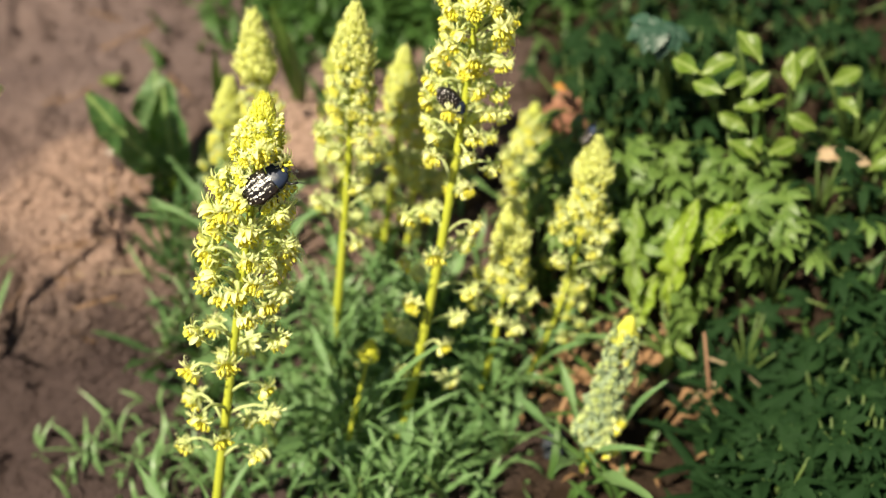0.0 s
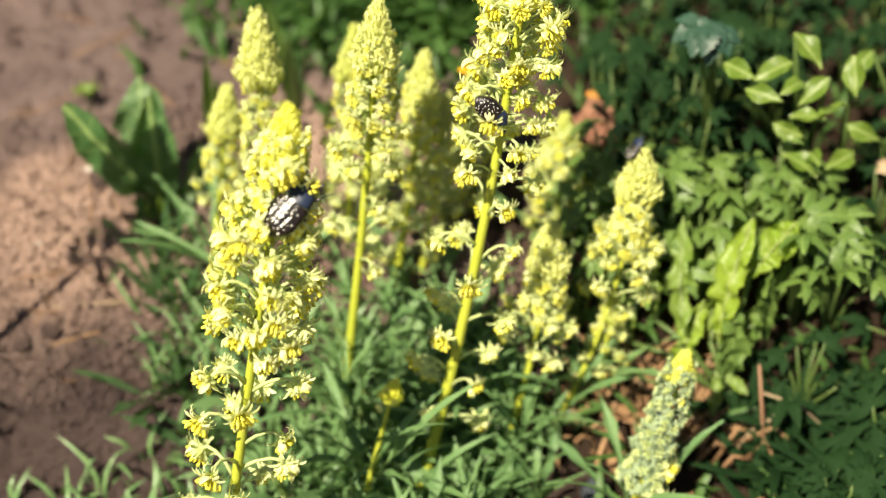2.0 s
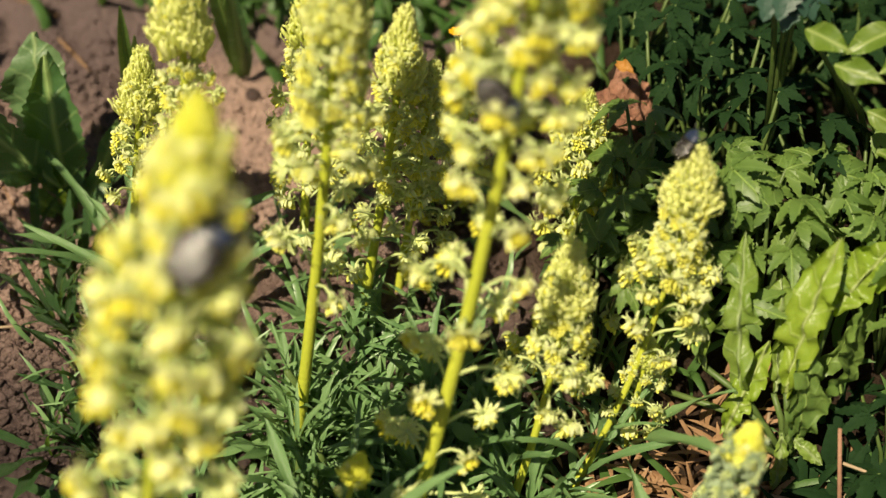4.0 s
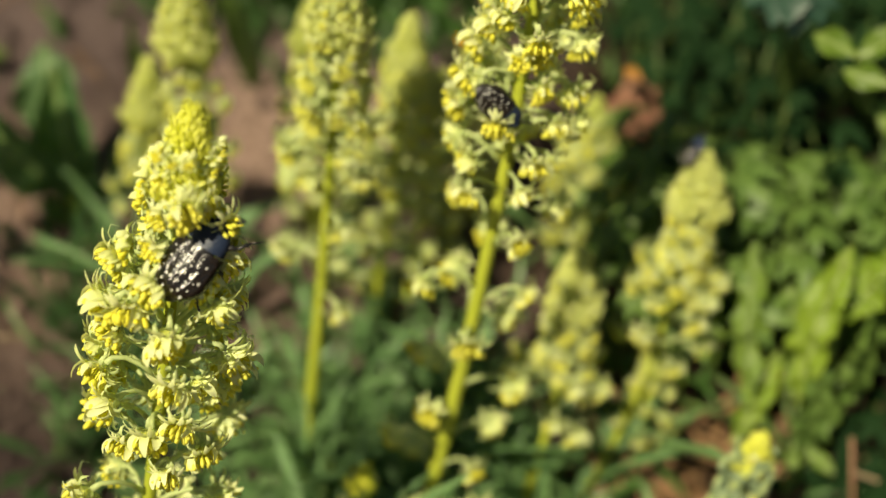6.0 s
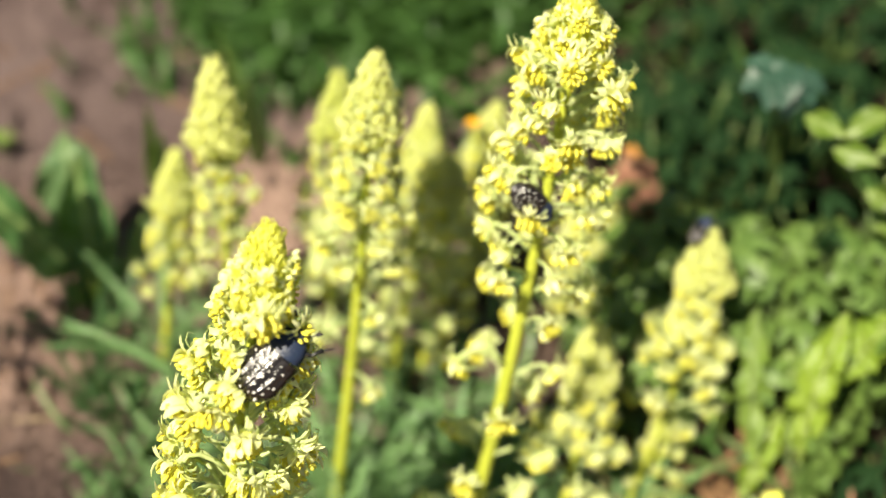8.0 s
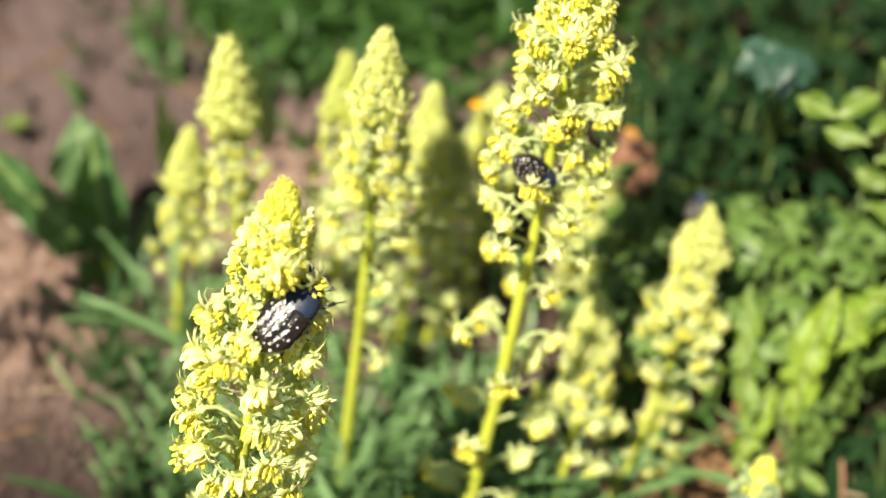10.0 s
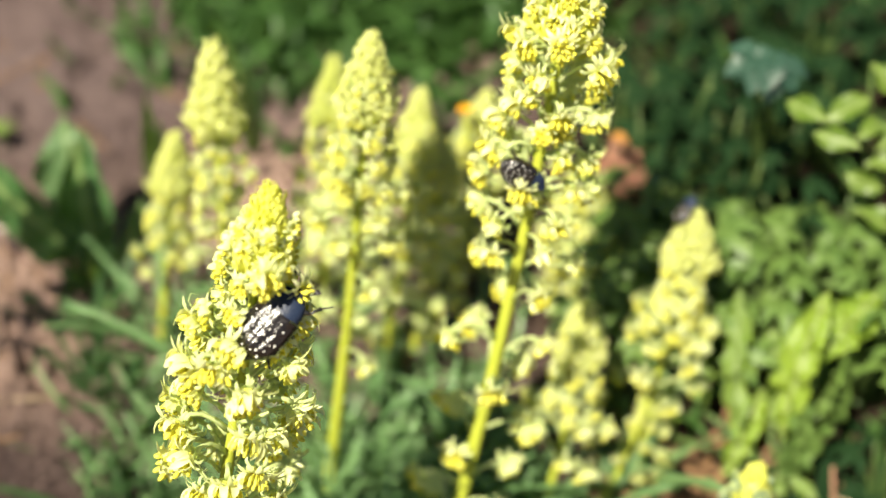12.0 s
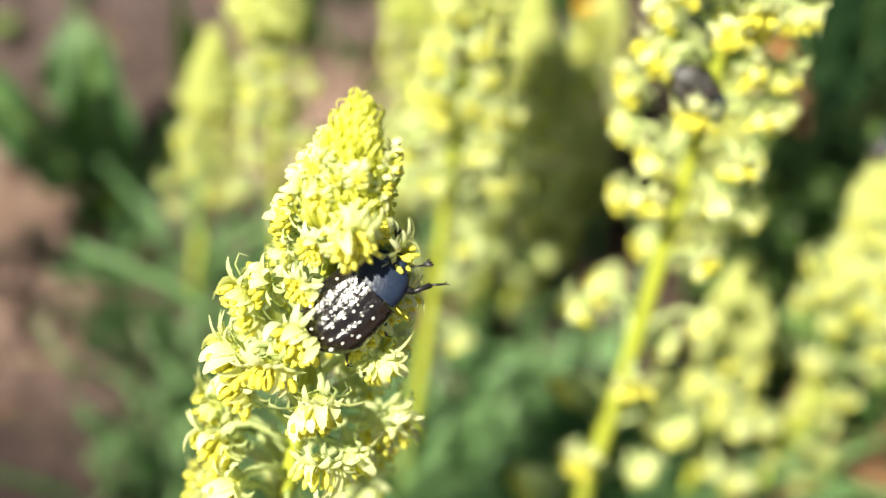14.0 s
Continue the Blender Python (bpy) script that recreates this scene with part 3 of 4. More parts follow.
build_spike((-0.0337, 0.186, 0.1009), (-0.0399, 0.1786, 0.0264), 0.037, "pointed mignonette spike with pale yellow flowers", 60, (0, 0, 0), 1.0, 0.84, (0.046, 6), leaves=10, seed=9, dense=1.0, tip_size=1.53, spread=0.8)
build_spike((-0.0441, 0.1938, 0.0789), (-0.055, 0.1888, 0.0287), 0.029, "short mignonette spike crowded with pale flowers", 50, (0, 0, 0), 0.96, 0.78, (), leaves=10, seed=10, dense=1.0, tip_size=1.15, spread=0.85)
build_spike((0.0443, 0.1712, 0.0728), (0.025, 0.156, 0.0077), 0.027, "leaning mignonette spike with dense greenish flowers, beetle at its tip", 92, (0.0035, 0, 0), 1.06, 0.55, (0.04, 8), leaves=10, seed=11, dense=0.8, tip_size=1.0, spread=1.15, in_bud=0.9)
build_spike((0.0252, 0.1627, 0.0614), (0.0118, 0.1488, 0.003), 0.025, "short mignonette spike with a bright green tip", 46, (0.002, 0, 0), 1.18, 0.7, (0.034, 7), leaves=10, seed=12, dense=0.85, tip_size=1.15, spread=1.0)
build_spike((0.03, 0.2, 0.064), (0.0275, 0.1961, 0.0305), 0.036, "pale mignonette spike half hidden among the others", 80, (0, 0, 0), 1.25, 0.8, (0.046, 8), leaves=6, seed=13, dense=1.0, tip_size=0.76, spread=1.1)
build_spike((0.0125, 0.2118, 0.0733), (0.0014, 0.2, 0.0215), 0.038, "pale mignonette spike half hidden among the others", 76, (0, 0, 0), 1.02, 0.77, (0.048, 8), leaves=6, seed=14, dense=1.0, tip_size=0.77, spread=1.1)
build_spike((0.0504, 0.138, 0.0459), (0.0393, 0.132, 0.0029), 0.036, "short mignonette spike in bud, grey-green as in shade, yellow tip", 110, (0, 0, 0), 1.5, 0.93, (), leaves=10, seed=15, dense=0.7, tip_size=0.66, spread=1.15, in_bud=0.36, bright_tip=True)
build_spike((-0.0905, 0.1695, 0.1246), (-0.1171, 0.1579, 0.0078), 0.045, "mignonette spike standing apart from the clump", 56, (0, 0, 0), 1.0, 0.85, (0.052, 4), leaves=6, seed=16, dense=0.9, tip_size=1.0, spread=1.0)
build_spike((0.0385, 0.164, 0.039), (0.035, 0.161, 0.015), 0.02, "low young mignonette spike with pale flowers", 30, (0, 0, 0), 0.85, 0.6, (), leaves=8, seed=17, dense=0.95, tip_size=0.6, spread=1.0)
build_spike((-0.0077, 0.1378, 0.0408), (-0.0163, 0.1348, 0.0118), 0.008, "young mignonette shoot with a yellow bud at its tip", 6, (0, 0, 0), 0.7, 0.6, (), leaves=12, seed=18, dense=1.0, tip_size=0.5, spread=1.2, bright_tip=True)


# ---- beetles ----
def build_beetle(m, label, seed=0):
    """A flower chafer, head towards +x, back up (+z), 11 mm long."""
    r = random.Random(seed)
    ob = thing("flower_beetle", (0, 0, 0), label, "beetle", "beetles on the spikes")
    ob.matrix_basis = m
    def mm(s):
        s.v = [p * MM for p in s.v]
        return s
    def back(x, y):
        w = 2.9 * math.sqrt(max(0.02, 1 - ((x + 1.9) / 4.0) ** 4))
        return 0.55 + 1.75 * math.sqrt(max(0.0, 1 - (y / (w + 0.15)) ** 2)) * (1 - 0.10 * ((x + 1.5) / 3.5) ** 2 - (0.35 if x < -4.6 else 0))
    under = Shape()
    under.blob((-1.4, 0, 0.2), (1, 0, 0), 9.0, 2.5, 12, 8, flat=0.5)
    part("underside", mm(under).mesh("underside", LEG), ob)
    for q in (-1, 1):
        s = Shape()
        rows = []
        for i in range(15):
            t = i / 14
            x = 1.75 - 7.0 * t
            w = 2.85 * (1 - max(0, t - 0.55) ** 2.2 * 3.6) * (0.94 + 0.10 * math.sin(3 * t)) if t < 0.97 else 1.0
            w = max(w, 0.7)
            row = []
            for k in range(15):
                a = (k / 14) * math.pi / 2
                y = w * math.sin(a) + 0.03
                ridge = (0.07 * math.sin(k * 1.35 + 0.4) + 0.07 * math.sin(2.3 * i + 0.7 * k) * math.sin(1.9 * i - 1.1 * k)) * (1 if 0 < k < 14 else 0)
                drop = 1.0 if t < 0.75 else 1 - 0.7 * ((t - 0.75) / 0.25) ** 2
                z = 0.35 + (1.95 * drop + ridge) * max(0.0, math.cos(a)) ** 0.80
                row.append((x, q * y, z))
            rows.append(row if q > 0 else row[::-1])
        s.grid(rows)
        wing = part("wing_case", mm(s).mesh("wing_case", ELYTRA), ob, label="glossy black wing case")
        spots = Shape()
        for x, y, rad in ((0.9, 1.3, 0.16), (0.2, 2.1, 0.2), (-0.5, 0.8, 0.17), (-0.9, 1.7, 0.22), (-1.5, 0.55, 0.2), (-1.7, 2.35, 0.26), (-2.3, 1.2, 0.22), (-2.8, 0.5, 0.24), (-3.1, 1.9, 0.24), (-3.7, 1.1, 0.24), (-4.2, 0.5, 0.2), (-4.3, 1.6, 0.24), (0.0, 0.55, 0.14), (-2.2, 1.9, 0.15), (-0.2, 1.45, 0.13)):
            a = math.asin(min(0.99, y / 2.85))
            t = (1.75 - x) / 7
            drop = 1.0 if t < 0.75 else 1 - 0.7 * ((t - 0.75) / 0.25) ** 2
            z = 0.35 + 1.95 * drop * math.cos(a) ** 0.80
            nrm = Vector((0, q * math.sin(a), math.cos(a)))
            spots.blob((x + r.uniform(-.1, .1), q * (y + r.uniform(-.08, .08)), z + 0.06), nrm, 0.12, rad * r.uniform(0.60, 1.0), 6, 4, flat=r.uniform(0.55, 1.0))
        part("spotting", mm(spots).mesh("spotting", SPOT), wing, label="chalky white spots")
    s = Shape()
    rows = []
    for i in range(9):
        t = i / 8
        x = 1.7 + 2.9 * t
        w = 2.45 * math.sqrt(max(0.05, 1 - (t * 0.88) ** 2.4))
        rows.append([(x + 0.25 * abs(math.cos(math.pi * k / 12)), w * math.cos(math.pi * k / 12), 0.3 + (1.65 - 0.75 * t * t) * math.sin(math.pi * k / 12) ** 0.7) for k in range(13)])
    s.grid(rows)
    pro = part("pronotum", mm(s).mesh("pronotum", PRONOTUM), ob, label="blue-black shield behind the head")
    spots = Shape()
    for x, y, z in ((2.3, 0.9, 1.78), (2.3, -0.9, 1.78), (3.1, 1.0, 1.50), (3.1, -1.0, 1.50), (3.7, 0.6, 1.25), (3.7, -0.6, 1.25)):
        spots.blob((x, y, z), (0.2, y * 0.3, 1), 0.10, 0.09, 6, 4)
    part("spotting", mm(spots).mesh("spotting", SPOT), pro, label="chalky white spots")
    head = Shape()
    head.blob((4.75, 0, 0.55), (1, 0, -0.25), 1.9, 1.0, 10, 6, flat=0.62)
    for q in (-1, 1):
        head.blob((4.7, q * 0.95, 0.6), (0, q, 0), 0.5, 0.28, 6, 4)
    part("head", mm(head).mesh("head", PRONOTUM), ob)
    for q in (-1, 1):
        s = Shape()
        s.tube([(5.2, q * 0.8, 0.6), (5.8, q * 1.3, 0.75), (6.3, q * 1.6, 0.7)], [0.10, 0.08, 0.09], 5)
        for k in (-1, 0, 1):
            s.blob((6.65, q * 1.75 + 0.16 * k, 0.7 + 0.05 * k), (1, q * 0.3 + 0.3 * k, 0), 0.95, 0.13, 5, 4)
        part("antenna", mm(s).mesh("antenna", LEG), ob)
        for x, fx, fy, tx, ty in ((3.2, 1.5, 2.4, 2.9, 3.0), (0.6, 0.1, 3.3, -0.6, 4.5), (-1.6, -1.6, 3.0, -3.4, 3.6)):
            s = Shape()
            if not (x > 2 and q < 0):
                fy, ty = fy * 0.55, ty * 0.5
            knee = (x + fx * 0.55, q * (1.2 + fy * 0.62), 0.15)
            foot = (x + tx * 0.75, q * (1.0 + ty * 0.72), -0.6 if x > 2 and q < 0 else -2.0)
            s.tube([(x, q * 1.2, 0.1), ((x + knee[0]) / 2, q * (1.2 + fy * 0.35), 0.25), knee], [0.34, 0.38, 0.24], 6)
            s.tube([knee, tuple((a * 0.5 + b * 0.5) for a, b in zip(knee, foot)), foot], [0.22, 0.20, 0.26], 6)
            end = (foot[0] + (0.9 if x > 2 else -0.7), foot[1] + q * 0.7, foot[2] - 0.3)
            mid = tuple((a + b) / 2 for a, b in zip(foot, end))
            s.tube([foot, mid, end], [0.10, 0.12, 0.09], 5)
            for k in (-1, 1):
                s.tube([end, (end[0] + 0.35, end[1] + q * 0.2 + 0.2 * k, end[2] - 0.2)], [0.07, 0.02], 4)
            part("leg", mm(s).mesh("leg", LEG), ob)
    return ob


BEETLES = [build_beetle(m @ Matrix.Diagonal((k, 1.1 * k, k, 1)), label, seed) for m, k, label, seed in (
    (frame_of((-0.0196, 0.1181, 0.0973), (0.0088, 0.0052, 0.0064), (-0.16, -0.76, 0.66)), 0.96, "black white-spotted flower beetle clinging to the spike", 1),
    (frame_of((0.0137, 0.1503, 0.0948), (0.0050, -0.0010, -0.0052), (-0.35, -0.80, 0.45)), 0.66, "black white-spotted flower beetle half buried between flowers", 2),
    (frame_of((0.0426, 0.1708, 0.0718), (0.55, 0.3, 0.75), (-0.75, -0.3, 0.60)), 0.50, "black flower beetle sitting on a spike's yellow tip", 3),
    (frame_of((0.0449, 0.1358, 0.0267), (0.1, 0.35, 0.9), (-0.2, -0.85, 0.4)), 0.62, "black flower beetle in the shade on a short spike", 4))]


# ---- broad-leaved plants ----
def leaf_from_to(name, mesh, length, parent, root, tip, width_scale, up, roll=0.0):
    """Lay a leaf mesh, built with the given length, from root to tip."""
    root, tip = Vector(root), Vector(tip)
    k = (tip - root).length / length
    m = frame_of(root - parent.location, tip - root, up) @ pose(0, 0, 0, roll) @ Matrix.Diagonal((k, width_scale, k, 1))
    return part(name, mesh, parent, m)


def petiole(parent, a, b, radius, material):
    a, b = Vector(a), Vector(b)
    mid = (a + b) / 2 + Vector((0, 0, 0.15 * (b - a).length))
    s = Shape()
    s.tube([a - parent.location, mid - parent.location, b - parent.location], [radius * 1.2, radius, radius * 0.9], 6)
    part("leaf_stalk", s.mesh("leaf_stalk", material), parent)


# ---- hand-shaped leaves ----
PALMS = {m: [palmate(0.0088, m, k, 5) for k in range(4)] + [palmate(0.0092, m, 9, 3)] for m in (LEAF_PALM, LEAF_SHADED)}


# ---- grass and low green behind and around ----
def build_grass(name, label, count, spot, seed, lo, hi, material, wide=0.0009):
    r = random.Random(seed)
    s = Shape()
    for k in range(count):
        x, y = spot(r)
        z = soil_z(x, y) - 0.001
        h = r.uniform(lo, hi)
        w = r.uniform(0, 6.28)
        lean = Vector((math.cos(w), math.sin(w), 0)) * h * r.uniform(0.2, 0.9)
        p = Vector((x, y, z))
        side = Vector((-math.sin(w), math.cos(w), 0))
        twist = side * h * r.uniform(-0.35, 0.35)
        pts = [p + lean * t * t + twist * t * (1 - t) * 1.6 + Vector((0, 0, h * (t - 0.42 * t * t))) for t in (0, 0.3, 0.6, 0.85, 1)]
        s.strip(pts, [wide * q for q in (0.7, 1, 0.9, 0.6, 0.05)], side, 0.3)
    tagged(new(name, s.mesh(name, material)), label, "grass", kind="stuff")


def clump(cx, cy, sx, sy):
    return lambda r: (r.gauss(cx, sx), r.gauss(cy, sy))


def build_shoot(x, y, height, count, length, seed):
    """A leafy side shoot: blunt narrow leaves set round an upright stem."""
    r = random.Random(seed)
    base = Vector((x, y, ground_z(x, y) - 0.001))
    ob = thing("mignonette_shoot", base, "leafy mignonette side shoot with narrow blue-green leaves", "plant", "mignonette shoots")
    top = Vector((r.uniform(-0.3, 0.3) * height, r.uniform(-0.3, 0.1) * height, height))
    s = Shape()
    s.tube([(0, 0, 0), tuple(top * 0.5 + Vector((0.001, 0, 0))), tuple(top)], [0.0009, 0.0008, 0.0006], 6)
    part("stem", s.mesh("stem", STALK), ob)
    w = r.uniform(0, 6)
    for k in range(count):
        t = (k + 0.5) / count
        w += 2.39996 + r.uniform(-0.4, 0.4)
        n = length * (1.15 - 0.5 * t) * r.uniform(0.75, 1.2)
        up = 0.35 + 1.7 * t + r.uniform(-0.25, 0.35)
        m = frame_of(top * (0.15 + 0.85 * t), (math.cos(w), math.sin(w), up), (0, 0, 1)) @ pose(0, 0, 0, r.uniform(-35, 35)) @ Matrix.Diagonal((n, n * r.uniform(0.50, 0.85), n, 1))
        part("leaf", LINEAR[r.randrange(4)], ob, m)


sr = random.Random(77)
for i in range(40):
    x, y = sr.gauss(-0.004, 0.020), sr.uniform(0.118, 0.180)
    if -0.05 < x < 0.019:
        build_shoot(x, y, sr.uniform(0.006, 0.017), sr.randrange(10, 17), sr.uniform(0.012, 0.022), 1200 + i)
build_grass("undergrowth", "dense narrow dark-green leaves round the stems", 1200, clump(-0.008, 0.158, 0.014, 0.024), 31, 0.006, 0.020, LEAF_LINEAR, 0.0007)
build_grass("soil_edge_weeds", "thin dark leaves creeping onto the bare soil", 220, clump(-0.056, 0.190, 0.006, 0.018), 36, 0.006, 0.018, LEAF_LINEAR, 0.0005)
build_grass("far_grass", "green grass and weeds behind the clump", 1900, clump(-0.012, 0.312, 0.026, 0.016), 32, 0.008, 0.026, GRASS, 0.0013)
build_grass("edge_grass", "thin grass at the edge of the bare soil", 170, clump(-0.050, 0.138, 0.022, 0.008), 33, 0.007, 0.018, LEAF_LINEAR, 0.0006)
build_grass("shade_grass", "thin dark grass under the weeds", 900, lambda r: (r.uniform(0.03, 0.20), r.uniform(0.12, 0.40)), 34, 0.008, 0.022, GRASS, 0.0010)
build_grass("dry_straw", "dry straw lying at the foot of the stems", 160, clump(0.045, 0.160, 0.014, 0.012), 35, 0.006, 0.016, DRY, 0.0006)


build_grass("shade_weeds", "dense weeds beside the clump, coloured dark as if in shade", 1500, lambda r: (r.uniform(0.066, 0.160), r.uniform(0.095, 0.160)), 37, 0.008, 0.024, LEAF_SHADED, 0.0014)


def build_rosette(x, y, count, length, seed):
    r = random.Random(seed)
    base = Vector((x, y, ground_z(x, y)))
    ob = thing("leafy_weed", base, "small weed of narrow blunt green leaves on the soil", "plant", "narrow-leaved weeds")
    for k in range(count):
        w = 2.39996 * k + r.uniform(-0.4, 0.4)
        n = length * r.uniform(0.7, 1.2)
        m = frame_of(Vector((math.cos(w), math.sin(w), 0)) * 0.0008, (math.cos(w), math.sin(w), r.uniform(0.3, 2.2)), (0, 0, 1)) @ pose(0, 0, 0, r.uniform(-40, 40)) @ Matrix.Diagonal((n, n * r.uniform(0.6, 0.95), n, 1))
        # left of the clump, darker leaf copies carry the shade in their colour
        part("leaf", (LINEAR_SHADED if x < -0.045 else LINEAR)[r.randrange(4)], ob, m)


for i, (x, y, count, length) in enumerate(((-0.0640, 0.1830, 12, 0.017), (-0.0700, 0.1700, 12, 0.019), (-0.0600, 0.1680, 14, 0.018), (-0.0660, 0.1980, 9, 0.012), (-0.0560, 0.1550, 14, 0.020), (-0.0480, 0.1850, 10, 0.014), (-0.0400, 0.1500, 14, 0.020), (0.0200, 0.1400, 12, 0.018), (0.0050, 0.1350, 12, 0.020), (-0.0250, 0.1420, 14, 0.022), (-0.0740, 0.2010, 12, 0.018), (-0.0720, 0.2110, 12, 0.016), (-0.0810, 0.2140, 8, 0.020), (-0.0680, 0.1950, 12, 0.016))):
    build_rosette(x, y, count, length, 500 + i)


# ---- clods, stones, twigs ----
def lump(radius, seed, squash=0.7):
    bm = bmesh.new()
    bmesh.ops.create_icosphere(bm, subdivisions=3, radius=radius)
    off = Vector((seed * 3.7, seed * 1.3, seed * 2.1))
    for v in bm.verts:
        d = v.co.normalized()
        v.co *= 1 + 0.45 * noise.noise(d * 1.6 + off) + 0.22 * noise.noise(d * 4 + off)
        v.co.z *= squash
    me = bpy.data.meshes.new("lump")
    bm.to_mesh(me)
    bm.free()
    me.polygons.foreach_set("use_smooth", [True] * len(me.polygons))
    return me


def set_stone(name, x, y, radius, seed, material, label, squash=0.7):
    me = lump(radius, seed, squash)
    me.materials.append(material)
    ob = new(name, me)
    ob.matrix_basis = pose(x, y, soil_z(x, y) + radius * squash * 0.35, 0, 0, 37 * seed)
    tagged(ob, label, "stone" if material in (STONE, SLATE) else "clod", "pebbles on the soil" if material in (STONE, SLATE) else "clods on the soil")


set_stone("pebble", -0.0994, 0.2418, 0.0016, 1, STONE, "smooth whitish pebble on the soil")
set_stone("pebble", -0.0929, 0.2126, 0.0012, 2, STONE, "small pale pebble on the soil")
set_stone("pebble", -0.0008, 0.2161, 0.0014, 3, STONE, "pale chip of stone among the stems")
set_stone("pebble", -0.1080, 0.2150, 0.0009, 4, STONE, "small pale pebble on the soil")
set_stone("pebble", 0.0326, 0.1382, 0.0034, 6, SLATE, "dark blue-grey stone half hidden under the leaves", 0.9)
cr = random.Random(41)
for i in range(60):
    x, y = cr.uniform(-0.140, -0.030), cr.uniform(0.16, 0.33)
    set_stone("soil_clod", x, y, 0.0008 + 0.0026 * cr.random() ** 3, 20 + i, SOIL, "rough clod of dry soil")
crumbs = Shape()
for i in range(15000):
    x, y = (cr.uniform(-0.17, 0.03), cr.uniform(0.13, 0.38)) if i % 3 == 0 else (cr.uniform(-0.130, -0.055), cr.uniform(0.165, 0.265))
    rad = 0.0002 + 0.0010 * cr.random() ** 3
    crumbs.blob((x, y, soil_z(x, y) + rad * 0.3), (cr.uniform(-1, 1), cr.uniform(-1, 1), cr.uniform(-1, 1)), rad * cr.uniform(1.6, 2.8), rad, 5, 4, bend=(cr.uniform(-1, 1) * rad, cr.uniform(-1, 1) * rad, 0))
tagged(new("soil_crumbs", crumbs.mesh("soil_crumbs", SOIL)), "fine crumbs of dry soil", "soil", kind="stuff")


def build_twig(pts, radius, label, material=TWIG, name="twig"):
    s = Shape()
    s.tube(pts, [radius * (1 - 0.5 * i / len(pts)) for i in range(len(pts))], 6)
    tagged(new(name, s.mesh(name, material)), label, "twig", "twigs and dry stalks")


for i in range(22):
    x, y, w, n = cr.uniform(0.040, 0.075), cr.uniform(0.150, 0.172), cr.uniform(0, 6.28), cr.uniform(0.004, 0.011)
    build_twig([(x, y, soil_z(x, y) + 0.0008), (x + math.cos(w) * n, y + math.sin(w) * n, soil_z(x + math.cos(w) * n, y + math.sin(w) * n) + cr.uniform(0.001, 0.004))], 0.0004, "dry pale stalk lying under the weeds", STRAW if i % 3 else DRY, "dry_stalk")
for i in range(16):
    x, y, w, n = cr.uniform(0.050, 0.070), cr.uniform(0.143, 0.158), cr.uniform(-0.5, 0.9), cr.uniform(0.008, 0.017)
    z = soil_z(x, y)
    build_twig([(x, y, z), (x + math.cos(w) * n * 0.5, y + math.sin(w) * n * 0.5, z + cr.uniform(0.004, 0.010)), (x + math.cos(w) * n, y + math.sin(w) * n, soil_z(x + math.cos(w) * n, y + math.sin(w) * n) + cr.uniform(0.0, 0.006))], 0.0006, "dry orange-brown stalk at the foot of the weeds", DRY if i % 3 else STRAW, "dry_stalk")
build_twig([(-0.1008, 0.1971, soil_z(-0.1008, 0.1971) + 0.001), (-0.0774, 0.1952, soil_z(-0.0774, 0.1952) + 0.0012)], 0.0004, "pale straw lying on the soil", STRAW, "straw")
for i in range(34):
    x, y, w = cr.uniform(-0.13, -0.05), cr.uniform(0.17, 0.32), cr.uniform(0, 6.28)
    n = cr.uniform(0.006, 0.018)
    pts = [(x + math.cos(w) * n * t, y + math.sin(w) * n * t, soil_z(x + math.cos(w) * n * t, y + math.sin(w) * n * t) + 0.0008) for t in (0, 0.5, 1)]
    build_twig(pts, cr.uniform(0.0002, 0.0004), "dry stalk lying on the soil", DRY, "dry_stalk")


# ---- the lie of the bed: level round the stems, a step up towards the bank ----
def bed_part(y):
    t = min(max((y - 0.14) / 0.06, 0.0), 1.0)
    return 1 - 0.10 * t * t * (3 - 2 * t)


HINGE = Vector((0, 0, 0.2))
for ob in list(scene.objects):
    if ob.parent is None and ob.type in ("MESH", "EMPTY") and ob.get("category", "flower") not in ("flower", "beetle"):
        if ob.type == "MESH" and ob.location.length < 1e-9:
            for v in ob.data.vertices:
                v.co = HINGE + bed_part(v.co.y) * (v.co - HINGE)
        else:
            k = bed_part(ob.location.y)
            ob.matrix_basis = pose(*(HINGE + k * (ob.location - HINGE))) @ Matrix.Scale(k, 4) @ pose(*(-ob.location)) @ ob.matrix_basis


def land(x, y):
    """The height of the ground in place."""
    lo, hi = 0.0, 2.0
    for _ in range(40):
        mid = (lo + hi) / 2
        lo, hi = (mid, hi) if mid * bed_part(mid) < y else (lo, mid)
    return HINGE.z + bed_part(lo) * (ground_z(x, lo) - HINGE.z)


